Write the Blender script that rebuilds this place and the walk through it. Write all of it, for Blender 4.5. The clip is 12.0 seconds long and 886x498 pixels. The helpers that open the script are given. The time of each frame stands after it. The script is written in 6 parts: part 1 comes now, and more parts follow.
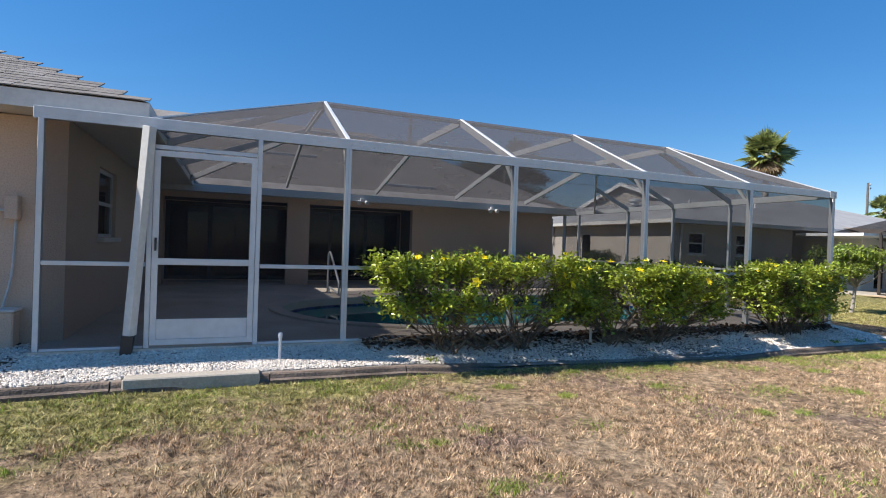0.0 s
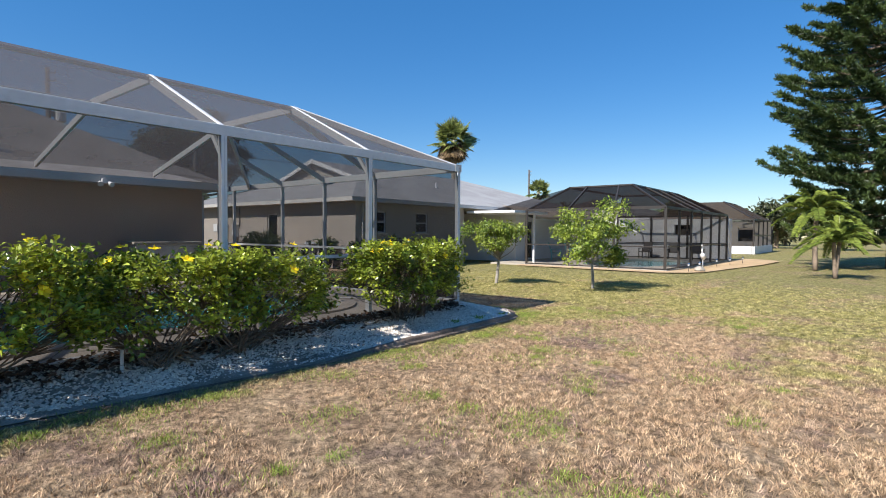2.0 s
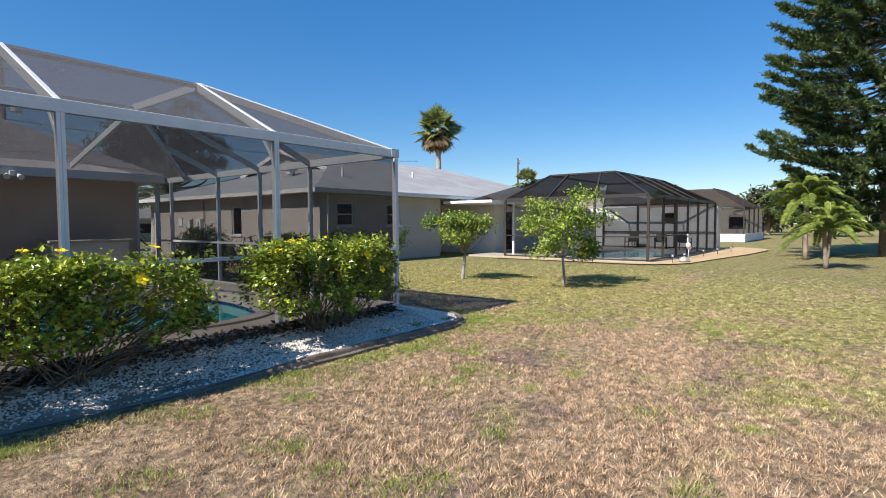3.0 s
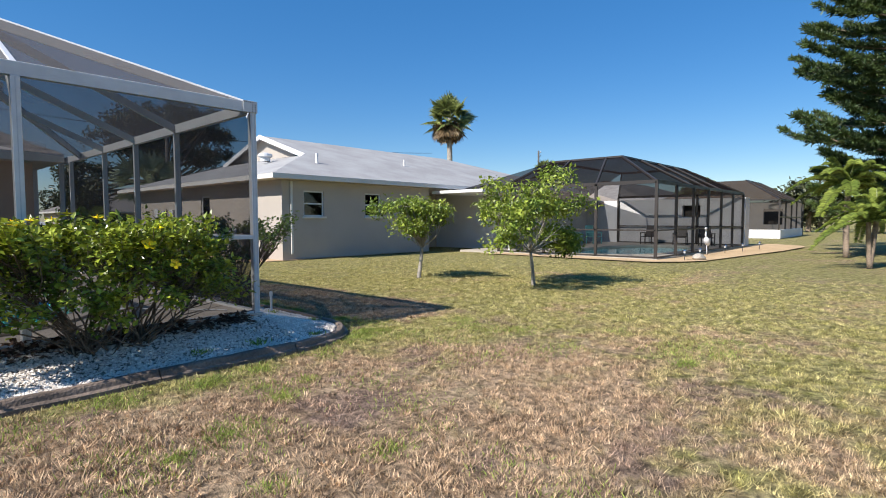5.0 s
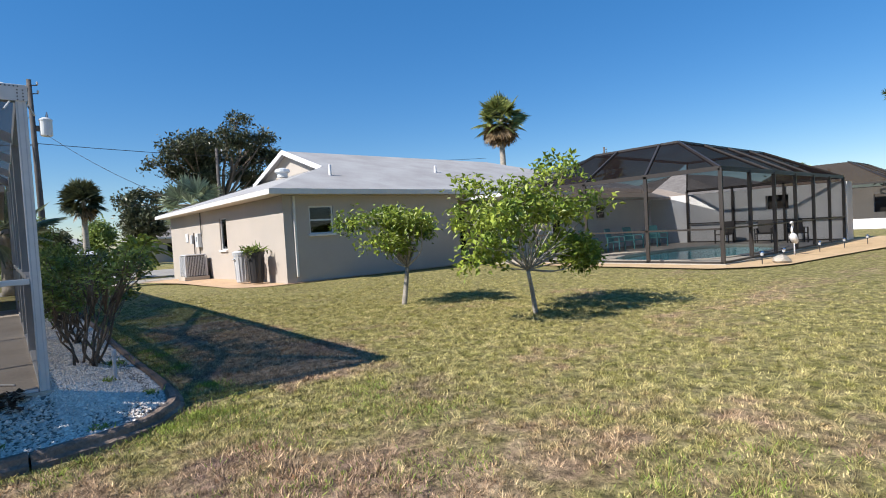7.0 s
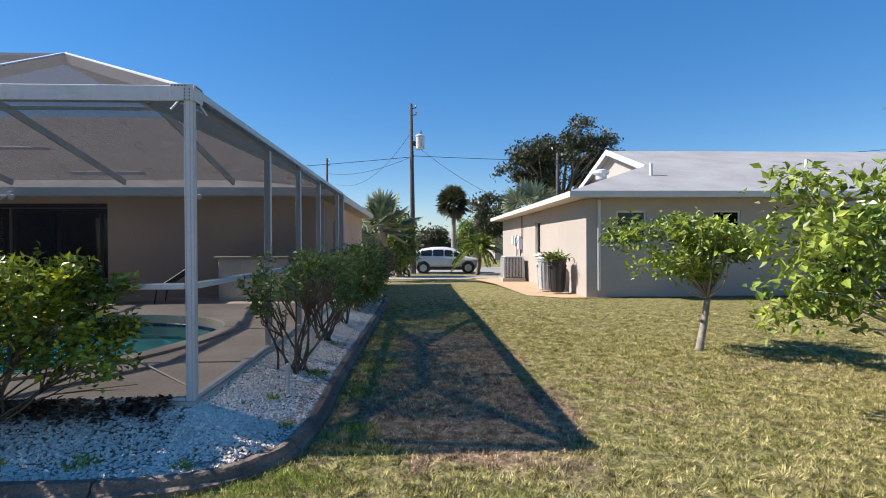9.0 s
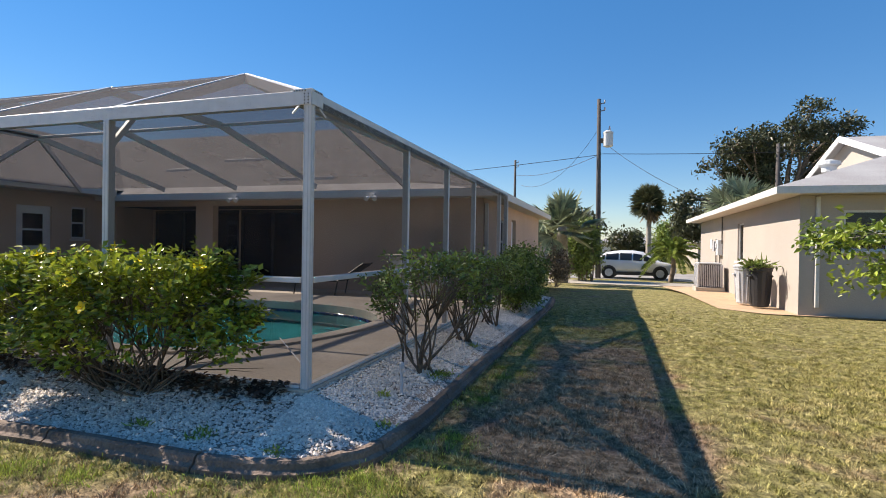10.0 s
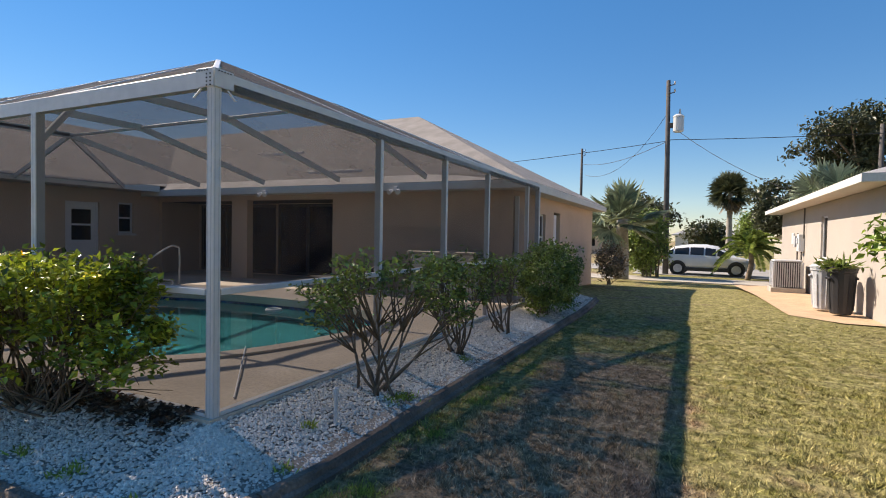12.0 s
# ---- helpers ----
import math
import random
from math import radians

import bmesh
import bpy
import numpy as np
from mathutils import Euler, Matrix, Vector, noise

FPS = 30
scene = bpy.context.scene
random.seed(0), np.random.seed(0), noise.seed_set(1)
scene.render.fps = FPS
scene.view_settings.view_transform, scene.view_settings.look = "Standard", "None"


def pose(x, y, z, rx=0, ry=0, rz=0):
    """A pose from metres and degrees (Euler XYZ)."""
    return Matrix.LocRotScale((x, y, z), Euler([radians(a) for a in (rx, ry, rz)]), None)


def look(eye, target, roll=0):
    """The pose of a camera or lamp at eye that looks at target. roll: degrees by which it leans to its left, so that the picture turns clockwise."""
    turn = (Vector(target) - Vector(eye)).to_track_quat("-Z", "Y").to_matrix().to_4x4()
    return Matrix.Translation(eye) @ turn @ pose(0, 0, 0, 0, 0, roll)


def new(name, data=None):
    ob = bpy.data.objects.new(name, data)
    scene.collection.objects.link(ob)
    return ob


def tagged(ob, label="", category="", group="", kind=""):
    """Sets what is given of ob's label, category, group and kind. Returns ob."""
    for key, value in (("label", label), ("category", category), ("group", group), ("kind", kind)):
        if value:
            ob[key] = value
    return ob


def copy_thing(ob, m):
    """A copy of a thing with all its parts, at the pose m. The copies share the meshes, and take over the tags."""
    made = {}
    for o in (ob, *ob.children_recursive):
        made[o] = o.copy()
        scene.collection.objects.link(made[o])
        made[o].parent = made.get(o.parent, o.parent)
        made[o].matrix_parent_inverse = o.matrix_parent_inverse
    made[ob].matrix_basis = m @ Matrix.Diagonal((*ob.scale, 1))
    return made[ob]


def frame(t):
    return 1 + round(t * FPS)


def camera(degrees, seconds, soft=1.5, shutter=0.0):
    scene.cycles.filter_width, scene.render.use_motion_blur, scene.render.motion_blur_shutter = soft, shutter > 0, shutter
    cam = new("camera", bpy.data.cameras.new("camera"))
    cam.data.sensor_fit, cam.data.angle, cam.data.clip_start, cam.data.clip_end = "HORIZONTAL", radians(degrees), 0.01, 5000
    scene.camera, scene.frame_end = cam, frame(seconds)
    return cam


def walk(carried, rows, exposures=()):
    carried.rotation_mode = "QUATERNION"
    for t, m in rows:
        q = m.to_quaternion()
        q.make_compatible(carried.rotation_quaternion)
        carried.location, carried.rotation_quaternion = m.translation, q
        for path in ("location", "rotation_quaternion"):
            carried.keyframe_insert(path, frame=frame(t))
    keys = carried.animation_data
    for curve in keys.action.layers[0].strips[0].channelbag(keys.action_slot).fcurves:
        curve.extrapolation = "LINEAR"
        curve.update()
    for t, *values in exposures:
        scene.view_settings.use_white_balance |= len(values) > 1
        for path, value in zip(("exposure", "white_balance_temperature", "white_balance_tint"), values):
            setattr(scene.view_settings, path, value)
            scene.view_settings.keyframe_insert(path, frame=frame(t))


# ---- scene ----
cam = camera(80.1, 12.0, soft=1.0)
PATH = [
    (0, (-0.361, -0.016, 1.482), (0.393, 1.836, 1.469), 2.0),
    (0.5, (0.269, 0.219, 1.538), (1.421, 1.853, 1.56), 1.4),
    (1, (0.987, 0.354, 1.522), (2.349, 1.819, 1.501), 0.3),
    (1.5, (1.72, 0.496, 1.511), (3.159, 1.885, 1.471), 0.6),
    (2, (2.482, 0.562, 1.511), (4.035, 1.821, 1.45), 0.4),
    (2.5, (3.225, 0.552, 1.52), (4.796, 1.787, 1.434), 0.5),
    (3, (3.991, 0.571, 1.576), (5.554, 1.815, 1.478), -0.3),
    (3.5, (4.76, 0.522, 1.578), (6.336, 1.752, 1.512), 0.1),
    (3.7, (5.061, 0.529, 1.542), (6.638, 1.757, 1.469), 0.1),
    (5.3, (7.425, 0.628, 1.357), (8.865, 2.01, 1.224), -1.6),
    (5.5, (7.731, 0.66, 1.353), (9.144, 2.066, 1.198), -3.3),
    (6, (8.478, 0.707, 1.404), (9.821, 2.182, 1.27), -2.9),
    (6.5, (9.256, 0.873, 1.4), (10.619, 2.336, 1.35), -2.0),
    (6.7, (9.542, 0.897, 1.386), (10.884, 2.379, 1.328), -2.6),
    (8.3, (11.343, 1.8, 1.491), (11.92, 3.715, 1.458), -0.8),
    (8.5, (11.511, 1.899, 1.486), (11.903, 3.86, 1.465), -0.5),
    (9, (11.907, 2.176, 1.488), (12.009, 4.173, 1.471), -0.3),
    (9.5, (12.252, 2.378, 1.497), (11.961, 4.357, 1.482), 0.3),
    (10, (12.544, 2.601, 1.481), (11.933, 4.506, 1.466), 0.9),
    (10.5, (12.775, 2.934, 1.504), (11.888, 4.726, 1.475), 0.8),
    (11, (12.981, 3.285, 1.536), (11.776, 4.88, 1.476), 0.3),
    (11.5, (13.092, 3.552, 1.573), (11.888, 5.147, 1.514), 0.1),
    (12, (13.233, 3.745, 1.607), (12.371, 5.549, 1.554), 1.0),
]
walk(cam, [(t, look(eye, target, roll)) for t, eye, target, roll in PATH], [(0, 0.70, 6500, 10), (3.5, 0.64, 6500, 10), (6, 0.60, 6500, 10), (9, 0.70, 6600, 12), (10.0, 0.82, 7200, 14), (11.0, 0.92, 8100, 18), (11.5, 0.88, 8300, 19), (12, 0.77, 7500, 15)])

# ---- world and sun ----
SUN_DIR = Vector((-3.02, 0.46, 2.72)).normalized()
world = bpy.data.worlds.new("world")
scene.world = world
world.use_nodes = True
wn = world.node_tree.nodes
sky = wn.new("ShaderNodeTexSky")
sky.sky_type = 'NISHITA'
sky.sun_disc = False
sky.sun_elevation = radians(41.7)
sky.sun_rotation = radians(-81.3)
sky.air_density, sky.dust_density, sky.ozone_density = 1.0, 0.0, 2.2
bg = wn["Background"]
bg.inputs["Strength"].default_value = 0.089
rich = wn.new("ShaderNodeHueSaturation")
rich.inputs["Hue"].default_value = 0.505
rich.inputs["Saturation"].default_value = 1.41
world.node_tree.links.new(sky.outputs[0], rich.inputs["Color"])
even = wn.new("ShaderNodeMix")
even.data_type = 'RGBA'
even.inputs[0].default_value = 0.34
even.inputs[7].default_value = (0.64, 2.14, 5.0, 1)
world.node_tree.links.new(rich.outputs[0], even.inputs[6])
world.node_tree.links.new(even.outputs[2], bg.inputs[0])
sun_data = bpy.data.lights.new("sun", 'SUN')
sun_data.energy, sun_data.angle, sun_data.color = 5.0, radians(0.5), (1.0, 0.94, 0.86)
sun = new("sun", sun_data)
sun.matrix_world = Matrix.Translation((-20, 5, 30)) @ SUN_DIR.to_track_quat("Z", "Y").to_matrix().to_4x4()

# ---- materials ----
def material(name, colour, rough=0.7, metal=0.0, vary=0.25, grain=40.0, patch=1.5, bump=0.15, second=None, obj_random=0.0, island=0.0):
    """Principled surface with colour variation at two scales and a fine bump."""
    m = bpy.data.materials.new(name)
    m.use_nodes = True
    n, l = m.node_tree.nodes, m.node_tree.links
    b = n["Principled BSDF"]
    b.inputs["Roughness"].default_value = rough
    b.inputs["Metallic"].default_value = metal
    geo = n.new("ShaderNodeNewGeometry")
    big = n.new("ShaderNodeTexNoise")
    big.inputs["Scale"].default_value, big.inputs["Detail"].default_value = patch, 4
    fine = n.new("ShaderNodeTexNoise")
    fine.inputs["Scale"].default_value, fine.inputs["Detail"].default_value = grain, 3
    for t in (big, fine):
        l.new(geo.outputs["Position"], t.inputs["Vector"])
    ramp = n.new("ShaderNodeValToRGB")
    c2 = second or tuple(c * (1 - vary) for c in colour)
    ramp.color_ramp.elements[0].position, ramp.color_ramp.elements[1].position = 0.35, 0.68
    ramp.color_ramp.elements[0].color, ramp.color_ramp.elements[1].color = (*c2, 1), (*colour, 1)
    l.new(big.outputs["Fac"], ramp.inputs[0])
    val = n.new("ShaderNodeMapRange")
    val.inputs["From Min"].default_value, val.inputs["From Max"].default_value = 0.25, 0.75
    val.inputs["To Min"].default_value, val.inputs["To Max"].default_value = 1 - vary * 0.8, 1 + vary * 0.8
    l.new(fine.outputs["Fac"], val.inputs["Value"])
    hsv = n.new("ShaderNodeHueSaturation")
    l.new(ramp.outputs[0], hsv.inputs["Color"])
    last = val.outputs[0]
    for amount, node, socket in ((obj_random, "ShaderNodeObjectInfo", "Random"), (island, "ShaderNodeNewGeometry", "Random Per Island")):
        if amount:
            info = n.new(node)
            r = n.new("ShaderNodeMapRange")
            r.inputs["To Min"].default_value, r.inputs["To Max"].default_value = 1 - amount, 1 + amount
            l.new(info.outputs[socket], r.inputs["Value"])
            mul = n.new("ShaderNodeMath")
            mul.operation = 'MULTIPLY'
            l.new(last, mul.inputs[0])
            l.new(r.outputs[0], mul.inputs[1])
            last = mul.outputs[0]
    l.new(last, hsv.inputs["Value"])
    l.new(hsv.outputs[0], b.inputs["Base Color"])
    if bump:
        bp = n.new("ShaderNodeBump")
        bp.inputs["Strength"].default_value, bp.inputs["Distance"].default_value = bump, 0.02
        l.new(fine.outputs["Fac"], bp.inputs["Height"])
        l.new(bp.outputs[0], b.inputs["Normal"])
    return m


def screen_material(name, opacity, colour=(0.05, 0.05, 0.055)):
    """Fly screen: thin dark fabric that lets most light through."""
    m = bpy.data.materials.new(name)
    m.use_nodes = True
    n, l = m.node_tree.nodes, m.node_tree.links
    n.remove(n["Principled BSDF"])
    clear, mix = n.new("ShaderNodeBsdfTransparent"), n.new("ShaderNodeMixShader")
    front, back, cloth = n.new("ShaderNodeBsdfDiffuse"), n.new("ShaderNodeBsdfTranslucent"), n.new("ShaderNodeMixShader")
    front.inputs["Color"].default_value = back.inputs["Color"].default_value = (*colour, 1)
    cloth.inputs[0].default_value = 0.4
    l.new(front.outputs[0], cloth.inputs[1])
    l.new(back.outputs[0], cloth.inputs[2])
    noise_tex = n.new("ShaderNodeTexNoise")
    geo = n.new("ShaderNodeNewGeometry")
    l.new(geo.outputs["Position"], noise_tex.inputs["Vector"])
    noise_tex.inputs["Scale"].default_value = 1.4
    r = n.new("ShaderNodeMapRange")
    r.inputs["To Min"].default_value, r.inputs["To Max"].default_value = opacity - 0.06, opacity + 0.06
    l.new(noise_tex.outputs["Fac"], r.inputs["Value"])
    l.new(r.outputs[0], mix.inputs[0])
    l.new(clear.outputs[0], mix.inputs[1])
    l.new(cloth.outputs[0], mix.inputs[2])
    l.new(mix.outputs[0], n["Material Output"].inputs[0])
    return m


def leaf_material(name, colour, second, through_light=0.35, rough=0.45):
    m = material(name, colour, rough, vary=0.2, grain=14, patch=2.2, bump=0, second=second, island=0.5)
    n, l = m.node_tree.nodes, m.node_tree.links
    b = n["Principled BSDF"]
    tr, mix = n.new("ShaderNodeBsdfTranslucent"), n.new("ShaderNodeMixShader")
    src = b.inputs["Base Color"].links[0].from_socket
    l.new(src, tr.inputs["Color"])
    mix.inputs[0].default_value = through_light
    l.new(b.outputs[0], mix.inputs[1])
    l.new(tr.outputs[0], mix.inputs[2])
    l.new(mix.outputs[0], n["Material Output"].inputs[0])
    return m


def lawn_material(name, blades=False):
    """Winter lawn: straw-coloured near the pool cage, green in strips by the kerb and towards the neighbour."""
    m = bpy.data.materials.new(name)
    m.use_nodes = True
    n, l = m.node_tree.nodes, m.node_tree.links
    b = n["Principled BSDF"]
    b.inputs["Roughness"].default_value = 0.9
    b.inputs["Specular IOR Level"].default_value = 0.15
    geo = n.new("ShaderNodeNewGeometry")
    sep = n.new("ShaderNodeSeparateXYZ")
    l.new(geo.outputs["Position"], sep.inputs[0])

    def tex(scale, detail=4, rough=0.6):
        t = n.new("ShaderNodeTexNoise")
        t.inputs["Scale"].default_value, t.inputs["Detail"].default_value, t.inputs["Roughness"].default_value = scale, detail, rough
        l.new(geo.outputs["Position"], t.inputs["Vector"])
        return t.outputs["Fac"]

    def math_node(op, a, c, clamp=False):
        k = n.new("ShaderNodeMath")
        k.operation, k.use_clamp = op, clamp
        for i, v in enumerate((a, c)):
            if isinstance(v, (int, float)):
                k.inputs[i].default_value = v
            else:
                l.new(v, k.inputs[i])
        return k.outputs[0]

    def ramp01(v, a, c):
        r = n.new("ShaderNodeMapRange")
        r.interpolation_type = 'SMOOTHSTEP'
        r.inputs["From Min"].default_value, r.inputs["From Max"].default_value = a, c
        l.new(v, r.inputs["Value"])
        return r.outputs[0]

    x, y = sep.outputs[0], sep.outputs[1]
    far_green = math_node('MULTIPLY', ramp01(x, 5.5, 13.5), 0.50)
    back_green = math_node('MULTIPLY', ramp01(y, 6.0, 12.0), 0.32)
    kerb_green = math_node('MULTIPLY', math_node('MULTIPLY', ramp01(y, 4.4, 5.6), ramp01(y, 6.6, 6.0)), 0.40)
    left_green = math_node('MULTIPLY', math_node('MULTIPLY', ramp01(x, 2.2, -1.5), ramp01(y, 2.2, 5.0)), 0.42)
    # Brown, dead-looking grass painted where the enclosure's shadow falls.
    shade_brown = math_node('MULTIPLY', math_node('MULTIPLY', ramp01(x, 11.3, 12.0), ramp01(x, 13.6, 12.7)), math_node('MULTIPLY', ramp01(y, 4.6, 6.0), ramp01(y, 13.0, 10.0)))
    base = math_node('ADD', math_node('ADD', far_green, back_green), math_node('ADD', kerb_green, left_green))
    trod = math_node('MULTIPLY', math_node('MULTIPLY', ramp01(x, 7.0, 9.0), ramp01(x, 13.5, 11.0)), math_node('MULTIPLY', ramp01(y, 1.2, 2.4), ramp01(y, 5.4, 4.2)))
    base = math_node('SUBTRACT', base, math_node('ADD', math_node('MULTIPLY', shade_brown, 0.58), math_node('MULTIPLY', trod, 0.22)))
    wob = math_node('ADD', math_node('MULTIPLY', math_node('SUBTRACT', tex(0.55), 0.5), 1.3), math_node('MULTIPLY', math_node('SUBTRACT', tex(3.0), 0.5), 0.9))
    green = math_node('ADD', math_node('ADD', base, wob), 0.08, True)
    mask = ramp01(green, 0.22, 0.62)
    dry = n.new("ShaderNodeValToRGB")
    dry.color_ramp.elements[0].position, dry.color_ramp.elements[1].position = 0.3, 0.7
    dry.color_ramp.elements[0].color, dry.color_ramp.elements[1].color = (0.46, 0.305, 0.19, 1), (0.76, 0.56, 0.36, 1)
    l.new(tex(1.4 if not blades else 6.0), dry.inputs[0])
    lush = n.new("ShaderNodeValToRGB")
    lush.color_ramp.elements[0].position, lush.color_ramp.elements[1].position = 0.3, 0.72
    lush.color_ramp.elements[0].color, lush.color_ramp.elements[1].color = (0.29, 0.28, 0.072, 1), (0.70, 0.60, 0.285, 1)
    l.new(tex(5.0), lush.inputs[0])
    mixc = n.new("ShaderNodeMix")
    mixc.data_type = 'RGBA'
    l.new(mask, mixc.inputs[0])
    l.new(dry.outputs[0], mixc.inputs[6])
    l.new(lush.outputs[0], mixc.inputs[7])
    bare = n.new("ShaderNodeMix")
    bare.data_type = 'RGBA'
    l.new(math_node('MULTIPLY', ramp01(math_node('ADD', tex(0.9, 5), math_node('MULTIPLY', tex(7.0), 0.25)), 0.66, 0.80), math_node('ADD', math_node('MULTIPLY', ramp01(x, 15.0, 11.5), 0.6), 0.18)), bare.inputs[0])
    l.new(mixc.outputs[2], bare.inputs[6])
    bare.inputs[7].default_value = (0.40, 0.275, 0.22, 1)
    hsv = n.new("ShaderNodeHueSaturation")
    l.new(bare.outputs[2], hsv.inputs["Color"])
    r = n.new("ShaderNodeMapRange")
    if blades:
        r.inputs["To Min"].default_value, r.inputs["To Max"].default_value = 0.40, 1.26
        l.new(geo.outputs["Random Per Island"], r.inputs["Value"])
    else:
        # The noise's dark end paints shadow between the blades.
        r.inputs["From Min"].default_value, r.inputs["From Max"].default_value = 0.3, 0.7
        r.inputs["To Min"].default_value, r.inputs["To Max"].default_value = 0.25, 0.95
        fine = tex(26.0, 5, 0.75)
        l.new(fine, r.inputs["Value"])
        bp = n.new("ShaderNodeBump")
        bp.inputs["Strength"].default_value, bp.inputs["Distance"].default_value = 0.9, 0.05
        l.new(fine, bp.inputs["Height"])
        l.new(bp.outputs[0], b.inputs["Normal"])
    # Value noise at tuft size puts the tufts' shadows into the colour.
    clump = n.new("ShaderNodeMapRange")
    clump.inputs["From Min"].default_value, clump.inputs["From Max"].default_value = 0.35, 0.65
    clump.inputs["To Min"].default_value, clump.inputs["To Max"].default_value = 0.50, 1.26
    l.new(tex(11.0, 3), clump.inputs["Value"])
    l.new(math_node('MULTIPLY', r.outputs[0], clump.outputs[0]), hsv.inputs["Value"])
    l.new(hsv.outputs[0], b.inputs["Base Color"])
    return m


M = {}
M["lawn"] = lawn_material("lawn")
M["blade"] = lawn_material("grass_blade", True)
M["gravel"] = material("white_gravel", (0.757, 0.688, 0.611), 0.75, vary=0.2, grain=60, patch=2.0, bump=0.1, island=0.22, second=(0.602, 0.542, 0.482))
M["gravel_bed"] = material("gravel_bed", (0.36, 0.32, 0.28), 0.95, vary=0.4, grain=60, patch=2.0, bump=0.6, second=(0.18, 0.15, 0.125))
M["mulch"] = material("mulch", (0.16, 0.09, 0.06), 0.95, vary=0.45, grain=50, patch=4, bump=0.8)
M["kerb"] = material("kerb_concrete", (0.225, 0.167, 0.131), 0.9, vary=0.35, grain=45, patch=2.3, bump=0.7, second=(0.108, 0.081, 0.0648))
M["concrete"] = material("pad_concrete", (0.442, 0.399, 0.34), 0.85, vary=0.2, grain=40, patch=2, bump=0.2)
M["deck"] = material("pool_deck", (0.634, 0.554, 0.466), 0.8, vary=0.2, grain=30, patch=1.1, bump=0.25, second=(0.475, 0.405, 0.334))
M["pool_shell"] = material("pool_plaster", (0.07, 0.42, 0.47), 0.6, vary=0.12, grain=9, patch=1.0, bump=0.05)
M["pale_shell"] = material("pale_pool_plaster", (0.50, 0.80, 0.86), 0.6, vary=0.1, grain=9, patch=1.0, bump=0.05)
M["tile"] = material("pool_tile", (0.02, 0.05, 0.20), 0.15, vary=0.4, grain=18, patch=6, bump=0.05, obj_random=0.5)
M["white_alu"] = material("white_aluminium", (0.636, 0.645, 0.654), 0.38, vary=0.08, grain=12, patch=1.2, bump=0.02)
M["bronze_alu"] = material("bronze_aluminium", (0.045, 0.038, 0.034), 0.4, vary=0.2, grain=12, patch=1.2, bump=0.02)
M["chrome"] = material("brushed_steel", (0.75, 0.75, 0.76), 0.22, 1.0, vary=0.06, grain=30, patch=3, bump=0.0)
M["screen"] = screen_material("wall_screen", 0.52, (0.032, 0.030, 0.033))
# Roof copy of the mesh, paler and denser: sun glare put into the colour.
M["roof_screen"] = screen_material("roof_screen", 0.66, (0.17, 0.155, 0.155))
M["dark_screen"] = screen_material("neighbour_screen", 0.15, (0.02, 0.018, 0.018))
M["dark_roof_screen"] = screen_material("neighbour_roof_screen", 0.80, (0.018, 0.014, 0.015))
M["stucco"] = material("tan_stucco", (0.60, 0.45, 0.35), 0.9, vary=0.1, grain=55, patch=0.8, bump=0.5)
M["cream"] = material("cream_stucco", (0.427, 0.385, 0.344), 0.9, vary=0.07, grain=55, patch=0.8, bump=0.4)
M["trim"] = material("white_trim", (0.671, 0.654, 0.619), 0.6, vary=0.1, grain=20, patch=1.5, bump=0.05)
M["soffit"] = material("soffit", (0.62, 0.56, 0.50), 0.8, vary=0.1, grain=20, patch=1.5, bump=0.05)
M["shingle"] = material("brown_shingle", (0.235, 0.215, 0.20), 0.95, vary=0.3, grain=60, patch=2.0, bump=0.5, second=(0.165, 0.15, 0.137), obj_random=0.2)
M["grey_roof"] = material("grey_roof", (0.38, 0.38, 0.38), 0.9, vary=0.16, grain=30, patch=0.9, bump=0.3, second=(0.304, 0.296, 0.296), obj_random=0.12)
M["tan_roof"] = material("tan_roof", (0.46, 0.37, 0.29), 0.95, vary=0.2, grain=50, patch=1.5, bump=0.4)
M["bark"] = material("bark", (0.30, 0.23, 0.17), 0.95, vary=0.4, grain=40, patch=6, bump=0.7)
M["twig"] = material("twig_bark", (0.19, 0.15, 0.115), 0.95, vary=0.35, grain=40, patch=6, bump=0.4)
M["grey_bark"] = material("grey_bark", (0.42, 0.38, 0.33), 0.95, vary=0.35, grain=40, patch=6, bump=0.6)
M["hibiscus"] = leaf_material("hibiscus_leaf", (0.41, 0.46, 0.05), (0.12, 0.175, 0.02), 0.24, 0.32)
M["shrub"] = leaf_material("shrub_leaf", (0.27, 0.34, 0.075), (0.10, 0.15, 0.032), 0.2, 0.45)
M["citrus"] = leaf_material("citrus_leaf", (0.36, 0.42, 0.065), (0.14, 0.21, 0.03), 0.28, 0.45)
M["oak"] = leaf_material("oak_leaf", (0.1, 0.11, 0.05), (0.045, 0.055, 0.025), 0.15, 0.45)
M["pine"] = leaf_material("pine_needle", (0.095, 0.14, 0.036), (0.035, 0.065, 0.024), 0.15, 0.45)
M["palm"] = leaf_material("palm_frond", (0.3, 0.36, 0.07), (0.15, 0.21, 0.04), 0.3, 0.45)
M["fan_palm"] = leaf_material("fan_palm_frond", (0.27, 0.3, 0.09), (0.11, 0.14, 0.04), 0.2, 0.45)
M["silver_palm"] = leaf_material("silver_palm_frond", (0.34, 0.38, 0.24), (0.17, 0.21, 0.12), 0.2)
M["dead_frond"] = leaf_material("dead_frond", (0.30, 0.21, 0.11), (0.17, 0.11, 0.06), 0.15)
M["fallen_leaf"] = leaf_material("fallen_leaf", (0.17, 0.10, 0.06), (0.06, 0.035, 0.025), 0.1, 0.7)
